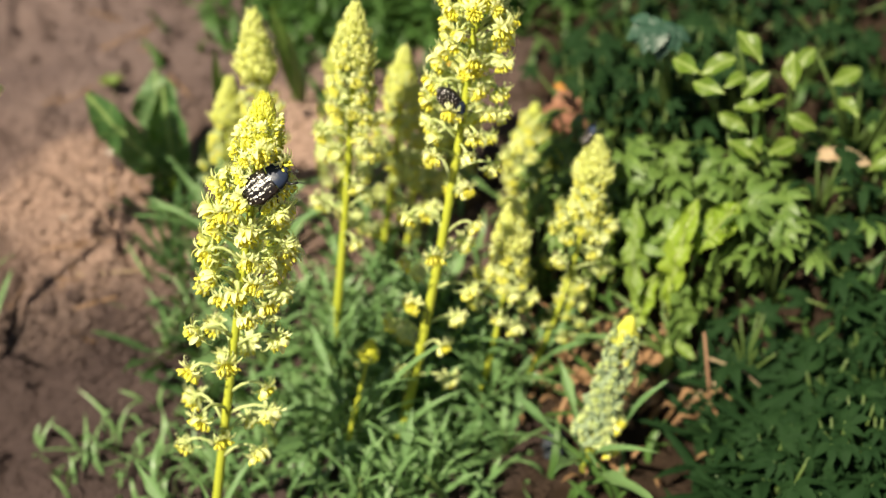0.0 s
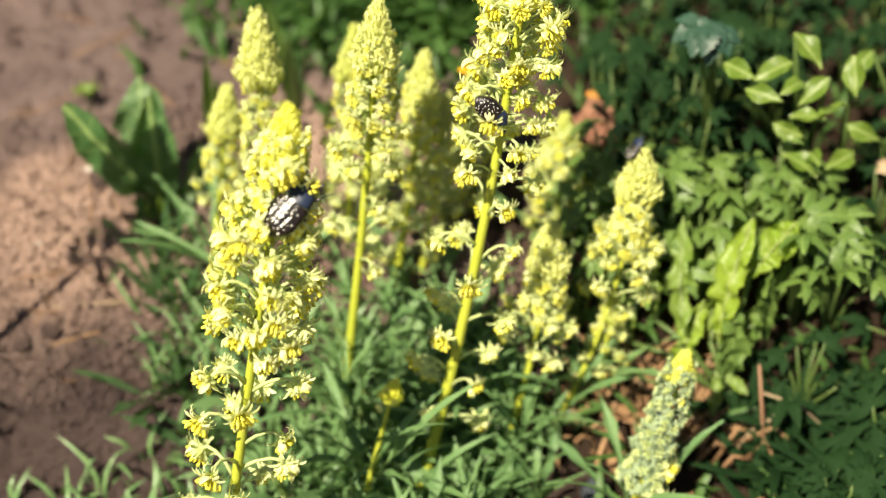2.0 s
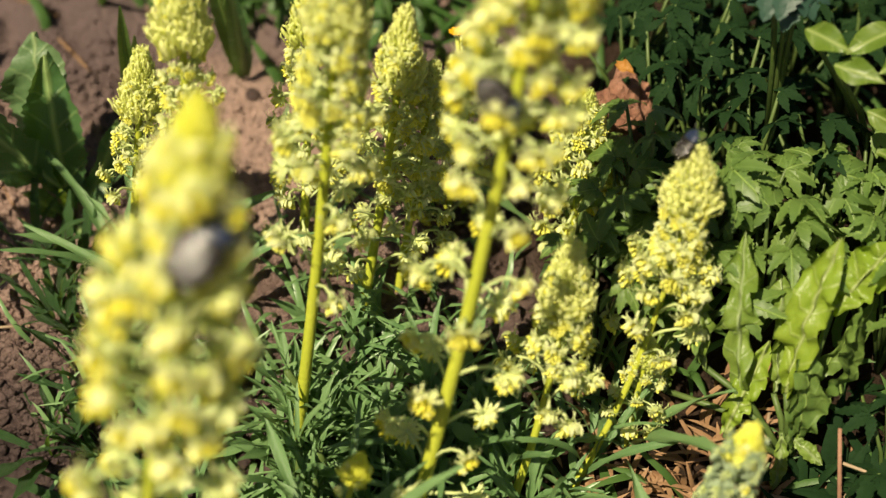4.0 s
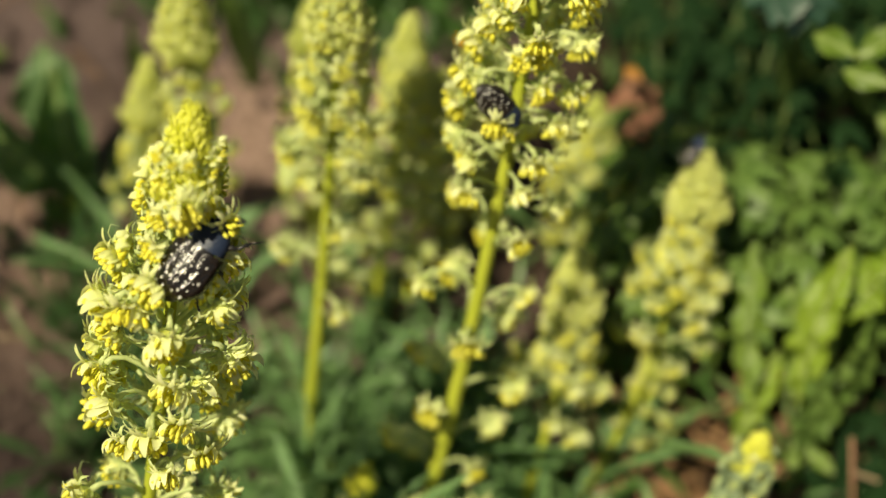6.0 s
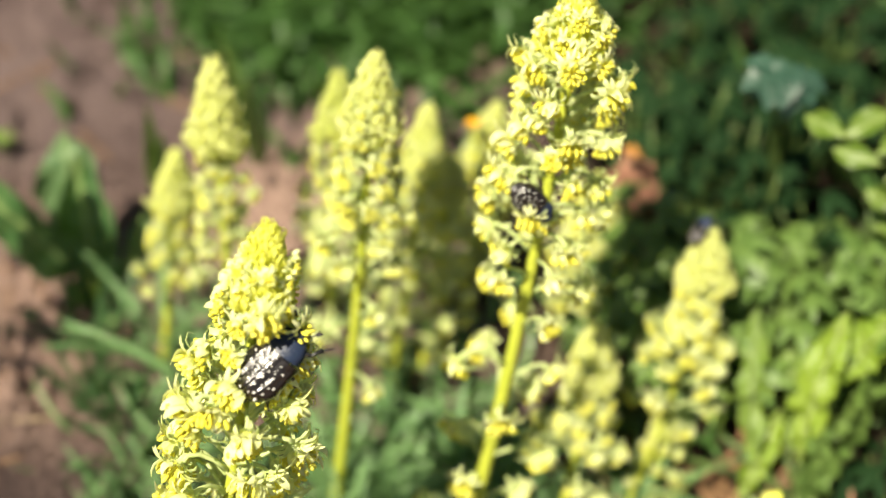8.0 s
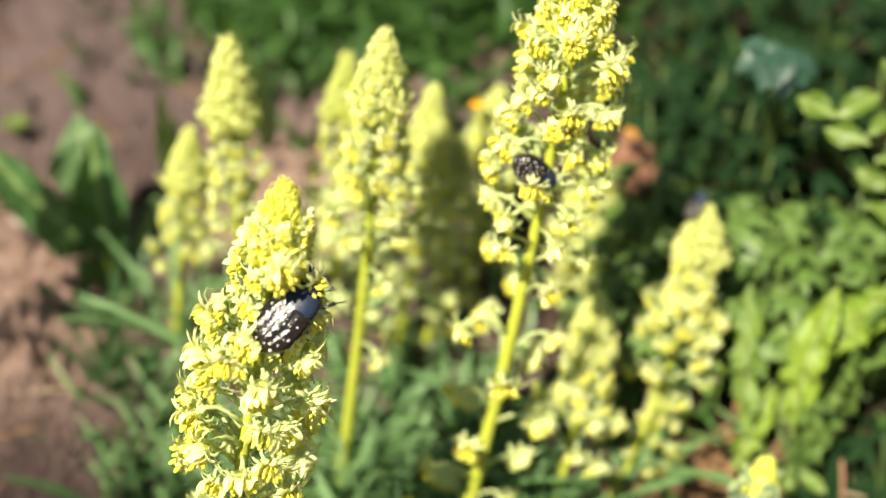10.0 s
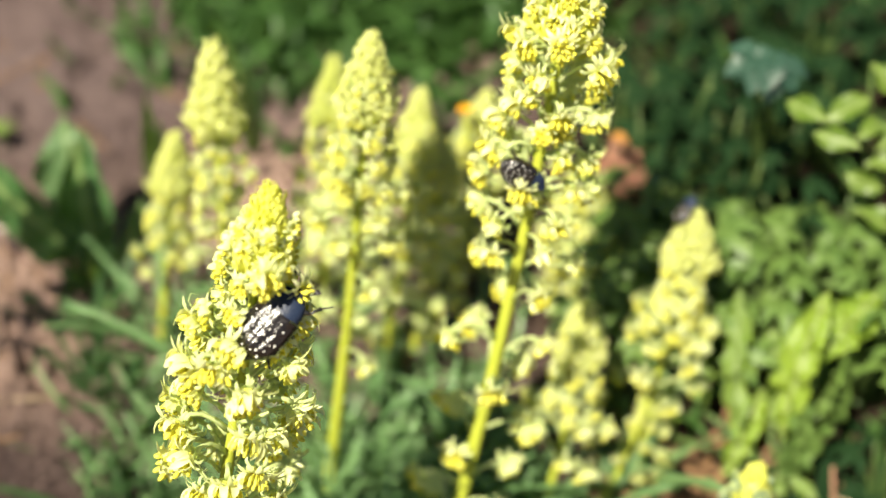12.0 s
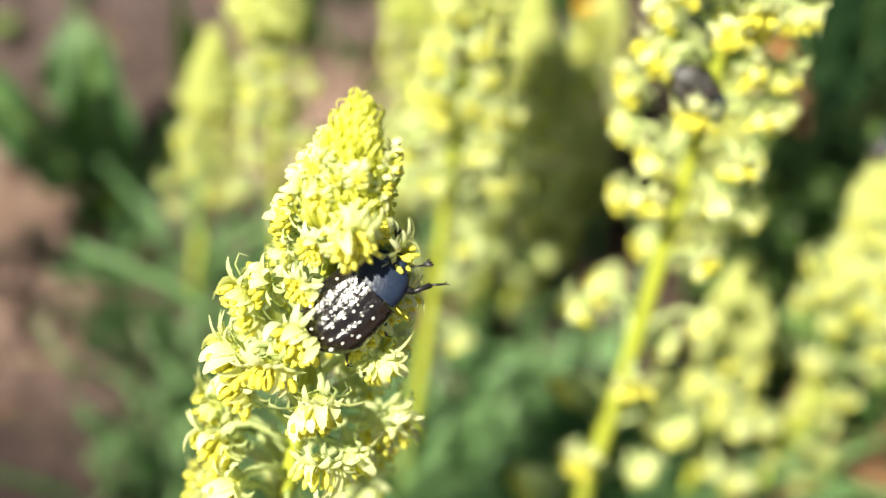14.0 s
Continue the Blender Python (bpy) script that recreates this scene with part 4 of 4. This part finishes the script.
# ---- small yellow flower ----
def build_small_flower(x, y, h):
    base = Vector((x, y, land(x, y)))
    ob = thing("yellow_wildflower", base, "small orange-yellow wild flower on a thin stalk", "flower")
    s = Shape()
    s.tube([(0, 0, -0.002), (0.0006, 0, h * 0.5), (0, 0, h)], [0.0005, 0.0004, 0.0004], 5)
    part("stem", s.mesh("stem", STEM), ob)
    s = Shape()
    for k in range(9):
        w = 2 * math.pi * k / 9
        o = Vector((math.cos(w), math.sin(w), 0))
        s.strip([Vector((0, 0, h)), o * 0.0008 + Vector((0, 0, h + 0.0006)), o * 0.0015 + Vector((0, 0, h + 0.0007))], [0.0003, 0.0005, 0.0002], (-math.sin(w), math.cos(w), 0), 0.2)
    s.blob((0, 0, h + 0.0004), (0, 0, 1), 0.0012, 0.0008, 7, 4)
    part("flower_head", s.mesh("flower_head", ORANGE), ob)


build_small_flower(0.0074, 0.2050, 0.0722 - land(0.0074, 0.2050))


# ---- red clay block at the edge of the weeds ----
for i, (x, y, top, rad) in enumerate(((0.0366, 0.2075, 0.0645, 0.0050), (0.0405, 0.2095, 0.0600, 0.0040))):
    me = lump(rad, 10 + i, 1.0)
    foot = land(x, y) - 0.001
    for v in me.vertices:
        v.co.z = (v.co.z + rad) * (top - foot) / (2.1 * rad)
    me.materials.append(RED_CLAY)
    tagged(new("clay_lump", me), "reddish lump of clay among the leaves", "clod", "clods on the soil").matrix_basis = pose(x, y, foot, 0, 0, 50 * i)


# ---- broad-leaved weed on the bare soil ----
def build_dock():
    base = Vector((-0.0690, 0.2050, 0.0340))
    ob = thing("broadleaf_weed", base, "broad dark-green weed with upright oblong leaves on bare soil", "plant")
    rows = (
        ((-0.0684, 0.2040, 0.0417), (-0.0849, 0.2020, 0.0703), 0.0085, (-0.25, -0.85, 0.55), 0, LEAF_BROAD),
        ((-0.0686, 0.2050, 0.0356), (-0.0670, 0.2090, 0.0681), 0.0080, (0.15, -0.9, 0.45), 0, LEAF_BROAD),
        ((-0.0700, 0.2080, 0.0413), (-0.0702, 0.2160, 0.0690), 0.0105, (-0.1, -0.9, 0.45), -8, LEAF_DOCK_LIT),
        ((-0.0663, 0.2060, 0.0355), (-0.0579, 0.2130, 0.0510), 0.0042, (0.3, -1, 0.3), 25, LEAF_BROAD),
        ((-0.0675, 0.2050, 0.0348), (-0.0612, 0.2090, 0.0418), 0.0040, (0.5, -0.8, 0.4), -20, LEAF_DOCK_LIT),
        ((-0.0700, 0.2030, 0.0363), (-0.0741, 0.1990, 0.0445), 0.0040, (-0.2, -0.5, 0.9), 10, LEAF_BROAD),
        ((-0.0680, 0.2020, 0.0354), (-0.0600, 0.1950, 0.0312), 0.0028, (0.1, -0.3, 1), 0, LEAF_BROAD),
        ((-0.0671, 0.2050, 0.0340), (-0.0580, 0.2040, 0.0336), 0.0038, (0.2, -0.7, 0.7), 15, LEAF_DOCK_LIT),
    )
    for i, (root, tip, w, up, roll, material) in enumerate(rows):
        n = (Vector(tip) - Vector(root)).length
        mesh = blade(n, 1.4 * w, (0.20, 0.42, 0.70, 0.92, 1.0, 0.88, 0.58, 0.10), material, bend=0.45, fold=0.28, wave=0.13, teeth=18, tooth=0.05, rows=36, seed=40 + i, lobes=0.06, crinkle=0.08)
        leaf_from_to("leaf", mesh, n, ob, root, tip, 1.0, up, roll)
        petiole(ob, base, root, 0.0011, LEAF_BRIGHT)


def build_bright():
    base = Vector((0.0621, 0.1570, 0.0148))
    ob = thing("bright_weed", base, "sunlit yellow-green weed with crinkled, deeply toothed leaves", "plant")
    smooth, cut, torn = 0, 1, 2
    grown = []

    def leaf(root, tip, w, style, up, material):
        i = len(grown)
        grown.append(root)
        n = (Vector(tip) - Vector(root)).length
        mesh = blade(n, w, (0.22, 0.45, 0.75, 0.95, 1.0, 0.85, 0.55, 0.05), material, bend=(0.6, 0.4, 0.8)[i % 3], fold=(0.22, 0.40, 0.45)[style], wave=(0.05, 0.10, 0.18)[style], rows=46, seed=60 + i, lobes=(0.09, 0.10, 0.14)[style], jag=(0.30, 0.55, 0.80)[style], crinkle=0.34)
        leaf_from_to("leaf", mesh, n, ob, root, tip, 1.0, up, (12, -10, 0, 15)[i % 4])
        petiole(ob, base, root, 0.0006, STALK)

    leaf((0.0607, 0.1590, 0.0292), (0.0671, 0.1660, 0.0569), 0.0080, smooth, (-0.75, -0.5, 0.35), LEAF_BRIGHT)
    leaf((0.0672, 0.1640, 0.0430), (0.0775, 0.1700, 0.0525), 0.0085, smooth, (-0.05, -0.75, 0.6), LEAF_BRIGHT)
    # next two leaves: shade painted by taking the darker palmate green
    leaf((0.0624, 0.1560, 0.0195), (0.0628, 0.1600, 0.0390), 0.0078, smooth, (0.3, -0.95, 0.1), LEAF_PALM)
    leaf((0.0669, 0.1580, 0.0269), (0.0711, 0.1640, 0.0445), 0.0078, smooth, (0.55, -0.8, 0.2), LEAF_PALM)
    leaf((0.0510, 0.1580, 0.0205), (0.0580, 0.1640, 0.0365), 0.0060, cut, (-0.5, -0.7, 0.5), LEAF_BRIGHT)
    leaf((0.0476, 0.1630, 0.0319), (0.0471, 0.1730, 0.0528), 0.0062, torn, (-0.3, -0.8, 0.5), LEAF_CUT)
    leaf((0.0537, 0.1600, 0.0254), (0.0536, 0.1720, 0.0533), 0.0075, torn, (-0.4, -0.8, 0.4), LEAF_CUT)
    leaf((0.0592, 0.1610, 0.0273), (0.0598, 0.1710, 0.0456), 0.0055, torn, (0.1, -0.8, 0.5), LEAF_CUT)
    leaf((0.0616, 0.1560, 0.0221), (0.0666, 0.1520, 0.0193), 0.0030, smooth, (0, -0.4, 1), LEAF_CUT)
    leaf((0.0601, 0.1560, 0.0230), (0.0595, 0.1530, 0.0118), 0.0030, smooth, (0, -0.8, 0.5), LEAF_CUT)
    leaf((0.0421, 0.1650, 0.0242), (0.0419, 0.1700, 0.0356), 0.0045, torn, (-0.3, -0.7, 0.6), LEAF_CUT)
    leaf((0.0633, 0.1640, 0.0244), (0.0774, 0.1720, 0.0406), 0.0050, cut, (0.3, -0.6, 0.7), LEAF_PALM)


build_dock()
build_bright()


# ---- palmate undergrowth ----
def build_palm_plant(top, leaves, spread, seed, material):
    """A plant whose hand-shaped leaves spread just under the point top."""
    r = random.Random(seed)
    top = Vector(top)
    base = Vector((top.x + r.uniform(-0.004, 0.004), top.y + r.uniform(-0.002, 0.004), 0))
    base.z = land(base.x, base.y) - 0.001
    up = top - base
    ob = thing("palmate_weed", base, "low weed with toothed hand-shaped " + ("green leaves darkened as if in shade" if material is LEAF_SHADED else "fresh green leaves"), "plant", "palmate weeds")
    for k in range(leaves):
        w = 2.39996 * k + r.uniform(-0.5, 0.5)
        out = spread * math.sqrt((k + 0.3) / leaves) * r.uniform(0.7, 1.2)
        p = Vector((up.x + math.cos(w) * out, up.y + math.sin(w) * out, up.z * (1.0 - 0.55 * (k / leaves) ** 1.3) + r.uniform(-0.002, 0.002)))
        s = Shape()
        s.tube([(0, 0, 0), (p.x * 0.4, p.y * 0.4, p.z * 0.6), tuple(p)], [0.0005, 0.0004, 0.0003], 5)
        part("leaf_stalk", s.mesh("leaf_stalk", STALK), ob)
        size = r.uniform(0.44, 0.80)
        m = frame_of(p, (math.cos(w), math.sin(w), r.uniform(-0.15, 0.45)), (-0.20, -0.25, 1)) @ pose(0, 0, 0, r.uniform(-32, 32), r.uniform(-22, 22)) @ Matrix.Diagonal((size, size, size, 1))
        part("leaf", PALMS[material][r.randrange(5)], ob, m)
    return ob


SUNNY_WEEDS = (
    (0.0389, 0.1910, 0.0639),    (0.0353, 0.1860, 0.0573),    (0.0507, 0.1860, 0.0607),    (0.0536, 0.1810, 0.0560),
    (0.0602, 0.1830, 0.0584),    (0.0613, 0.1740, 0.0547),    (0.0693, 0.1840, 0.0573),    (0.0759, 0.1790, 0.0565),
    (0.0834, 0.1830, 0.0561),    (0.0858, 0.1730, 0.0525),    (0.0790, 0.1710, 0.0529),    (0.0755, 0.1890, 0.0591),
    (0.0448, 0.1810, 0.0563),    (0.0391, 0.1770, 0.0513),    (0.0321, 0.1710, 0.0493),    (0.0870, 0.1670, 0.0489),
    (0.0307, 0.1830, 0.0514),    (0.0476, 0.1730, 0.0485),
)
SHADY_WEEDS = (
    (0.0438, 0.2100, 0.0680),    (0.0503, 0.2050, 0.0653),    (0.0555, 0.2200, 0.0687),    (0.0452, 0.2250, 0.0691),
    (0.0591, 0.2100, 0.0647),    (0.0664, 0.2200, 0.0669),    (0.0388, 0.2200, 0.0653),    (0.0719, 0.2250, 0.0680),
    (0.0794, 0.2200, 0.0677),    (0.0609, 0.1980, 0.0624),    (0.0682, 0.1930, 0.0599),
)
for i, p in enumerate(SUNNY_WEEDS):
    build_palm_plant(p, 9, 0.010, 300 + i, LEAF_PALM)
# these weeds get their shade from the blackened leaf colour
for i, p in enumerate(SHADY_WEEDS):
    build_palm_plant(p, 9, 0.011, 340 + i, LEAF_SHADED)
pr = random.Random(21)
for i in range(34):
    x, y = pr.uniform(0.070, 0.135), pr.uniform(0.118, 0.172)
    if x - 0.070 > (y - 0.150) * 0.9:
        build_palm_plant((x, y, land(x, y) + pr.uniform(0.014, 0.026)), 9, 0.012, 400 + i, LEAF_SHADED)
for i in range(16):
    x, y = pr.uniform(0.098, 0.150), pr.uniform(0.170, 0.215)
    build_palm_plant((x, y, land(x, y) + pr.uniform(0.014, 0.024)), 9, 0.012, 450 + i, LEAF_SHADED if i % 2 else LEAF_PALM)
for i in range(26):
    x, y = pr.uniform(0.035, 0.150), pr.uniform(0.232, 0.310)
    build_palm_plant((x, y, land(x, y) + pr.uniform(0.010, 0.026)), 8, 0.014, 480 + i, LEAF_SHADED)


def build_vine():
    base = Vector((0.0640, 0.2050, land(0.064, 0.205)))
    ob = thing("vine_seedling", base, "seedling with bluish-green lobed leaves in the shade", "plant")
    for i, p in enumerate(((0.0600, 0.1920, 0.0880), (0.0618, 0.1925, 0.0862), (0.0578, 0.1925, 0.0880))):
        petiole(ob, base, p, 0.0005, STALK)
        part("leaf", palmate(0.0066, LEAF_BLUE, 70 + i, 5, 0.36), ob, frame_of(Vector(p) - base, (-0.3, -0.8, -0.3), (0, -0.6, 0.8)))


build_vine()


# ---- oval-leaved shrub ----
OVATES = [blade(0.0084, 0.0045, (0.12, 0.62, 0.95, 1.0, 0.74, 0.36, 0.03), LEAF_OVATE, bend=b, fold=0.4, wave=0.10, rows=14, seed=90 + i) for i, b in enumerate((0.5, 0.9, 0.2))]


def build_bush(base, leaves, seed):
    """leaves: the middle of each leaf's blade."""
    r = random.Random(seed)
    base = Vector(base)
    ob = thing("young_shrub", base, "young shrub with smooth oval yellow-green leaves", "shrub", "oval-leaved shrubs")
    for e in leaves:
        size = r.uniform(0.80, 1.15)
        w = -1.7 + r.uniform(-1.4, 1.4)
        out = Vector((math.cos(w), math.sin(w) * 0.7, r.uniform(-0.8, 0.15))).normalized()
        root = Vector(e) - base - out * 0.0037 * size
        s = Shape()
        s.tube([(0, 0, 0), tuple(root * 0.55 + Vector((0, 0, 0.004))), tuple(root)], [0.0008, 0.0006, 0.0003], 6)
        part("branch", s.mesh("branch", STALK), ob)
        part("leaf", OVATES[r.randrange(3)], ob, frame_of(root, out, (-0.5, -0.4, 0.8)) @ pose(0, 0, 0, r.uniform(-35, 35)) @ Matrix.Scale(size, 4))


build_bush((0.0860, 0.2040, land(0.086, 0.204)), ((0.0654, 0.1860, 0.0806), (0.0702, 0.1830, 0.0761), (0.0734, 0.1880, 0.0787), (0.0772, 0.1860, 0.0755), (0.0801, 0.1900, 0.0826), (0.0820, 0.1860, 0.0748), (0.0802, 0.1840, 0.0692), (0.0760, 0.1820, 0.0678)), 5)
build_bush((0.0940, 0.2000, land(0.094, 0.200)), ((0.0786, 0.1800, 0.0599), (0.0819, 0.1800, 0.0616), (0.0860, 0.1850, 0.0700), (0.0905, 0.1880, 0.0770), (0.0890, 0.1840, 0.0580), (0.0930, 0.1860, 0.0640)), 6)
build_bush((0.1120, 0.2050, land(0.112, 0.205)), [(0.112 + 0.018 * math.cos(2.4 * k), 0.196 + 0.010 * math.sin(2.4 * k), 0.046 + 0.0030 * k) for k in range(11)], 7)


def build_sprig():
    """A seedling of a few yellow-green leaves on the soil."""
    base = Vector((-0.0941, 0.2429, 0.0452))
    ob = thing("weed_seedling", base, "tiny yellow-green seedling on the bare soil", "plant")
    for k in range(6):
        w = 1.05 * k
        part("leaf", OVATES[k % 3], ob, frame_of(Vector((0, 0, 0.004)), (math.cos(w), math.sin(w), 0.5), (0, 0, 1)) @ Matrix.Scale(0.55, 4))
    s = Shape()
    s.tube([(0, 0, -0.001), (0, 0, 0.004)], [0.0004, 0.0003], 5)
    part("stem", s.mesh("stem", STALK), ob)


build_sprig()


# ---- upright blades, a dry leaf and a twig ----
def build_blades(base, tips, width):
    base = Vector(base)
    ob = thing("sword_weed", base, "weed with upright sword-shaped green leaves", "plant")
    for i, tip in enumerate(tips):
        n = (Vector(tip) - base).length
        mesh = blade(n, width, (0.5, 0.9, 1.0, 0.9, 0.7, 0.1), LEAF_BROAD if i else LEAF_PALM, bend=0.3, fold=0.4, rows=12, seed=120 + i)
        leaf_from_to("leaf", mesh, n, ob, base, tip, 1.0, (0.2, -1, 0.3), 10 * i)


build_blades((-0.0381, 0.2386, 0.0439), ((-0.0395, 0.2280, 0.0796), (-0.0362, 0.2290, 0.0707)), 0.0046)
build_blades((-0.0605, 0.2326, 0.0423), ((-0.0542, 0.2180, 0.0726), (-0.0521, 0.2160, 0.0675)), 0.0030)
dry = blade(0.0150, 0.0045, (0.2, 0.7, 1.0, 0.9, 0.5, 0.05), STRAW, bend=1.1, fold=0.5, wave=0.15, rows=16, seed=140, crinkle=0.2, name="dry_leaf")
tagged(new("dry_leaf", dry), "curled dry beige leaf hanging in the weeds", "leaf").matrix_basis = frame_of((0.0975, 0.1900, 0.0514), (0.9, -0.2, -0.1), (-0.1, -0.5, 0.9))
for i, p in enumerate(((0.0363, 0.1553, 0.0102), (0.0396, 0.1433, 0.0041), (0.0582, 0.1526, 0.0081), (0.0654, 0.1542, 0.0093), (0.0493, 0.1296, 0.0031), (0.0431, 0.1352, 0.0034))):
    fallen = blade(0.0075, 0.0042, (0.2, 0.7, 1.0, 0.9, 0.5, 0.05), DRY, bend=0.9, fold=0.4, wave=0.2, rows=14, seed=150 + i, crinkle=0.25, name="dry_leaf")
    tagged(new("dry_leaf", fallen), "curled orange-brown dry leaf on the ground", "leaf", "fallen dry leaves").matrix_basis = frame_of(p, (math.cos(2.1 * i), math.sin(2.1 * i), 0.25), (-0.2, -0.4, 1))
curled = blade(0.0038, 0.0022, (0.2, 0.7, 1.0, 0.9, 0.5, 0.05), ORANGE_LEAF, bend=1.0, fold=0.5, wave=0.2, rows=14, seed=160, crinkle=0.3, name="dry_leaf")
tagged(new("dry_leaf", curled), "withered orange leaf caught on the red clay", "leaf").matrix_basis = frame_of((0.0350, 0.2030, 0.0668), (0.5, -0.4, -0.15), (-0.2, -0.6, 0.8))
build_twig([(0.0707, 0.1455, 0.0016), (0.0697, 0.1500, 0.0147), (0.0685, 0.1530, 0.0271)], 0.0005, "thin reddish twig standing at the foot of the weeds")
build_twig([(0.0699, 0.1520, 0.0197), (0.0779, 0.1500, 0.0173), (0.0841, 0.1460, 0.0122)], 0.0003, "thin bent straw arching over the weeds", STRAW, "straw")


def motions():
    """The beetle on the front spike shifts its hold and feels about with a foreleg; the half-hidden one turns a little."""
    front, buried = BEETLES[0], BEETLES[1]
    m = front.matrix_basis.copy()
    k = Matrix.Diagonal((*front.scale, 1))
    still = m @ k.inverted()
    walk(front, [(t, still @ pose(0, 0, 0, 0, 0, a)) for t, a in ((0.0, -8), (1.0, -3), (1.6, 2), (3.0, 6), (5.5, 10), (6.2, 7), (7.0, 3), (9.5, 0), (12.0, 2), (14.0, -2))])
    m2 = buried.matrix_basis.copy() @ Matrix.Diagonal((*buried.scale, 1)).inverted()
    walk(buried, [(t, m2 @ pose(0, 0, 0, 0, 0, a)) for t, a in ((0.0, 0), (3.0, 3), (6.5, 0), (9.5, 6), (10.5, 14), (12.2, 12), (13.0, 2), (14.0, -3))])
    leg = [c for c in front.children if c.name.startswith("leg")][0]  # the stretched foreleg
    walk(leg, [(t, pose(0, 0, 0, 0, 0, a)) for t, a in ((0.0, 0), (0.4, -5), (1.0, 4), (1.3, -3), (1.6, 5), (3.0, 0), (6.0, -4), (7.0, 2), (9.5, -2), (10.2, 4), (11.0, -3), (12.4, 3), (13.2, 6), (14.0, 2))])


motions()
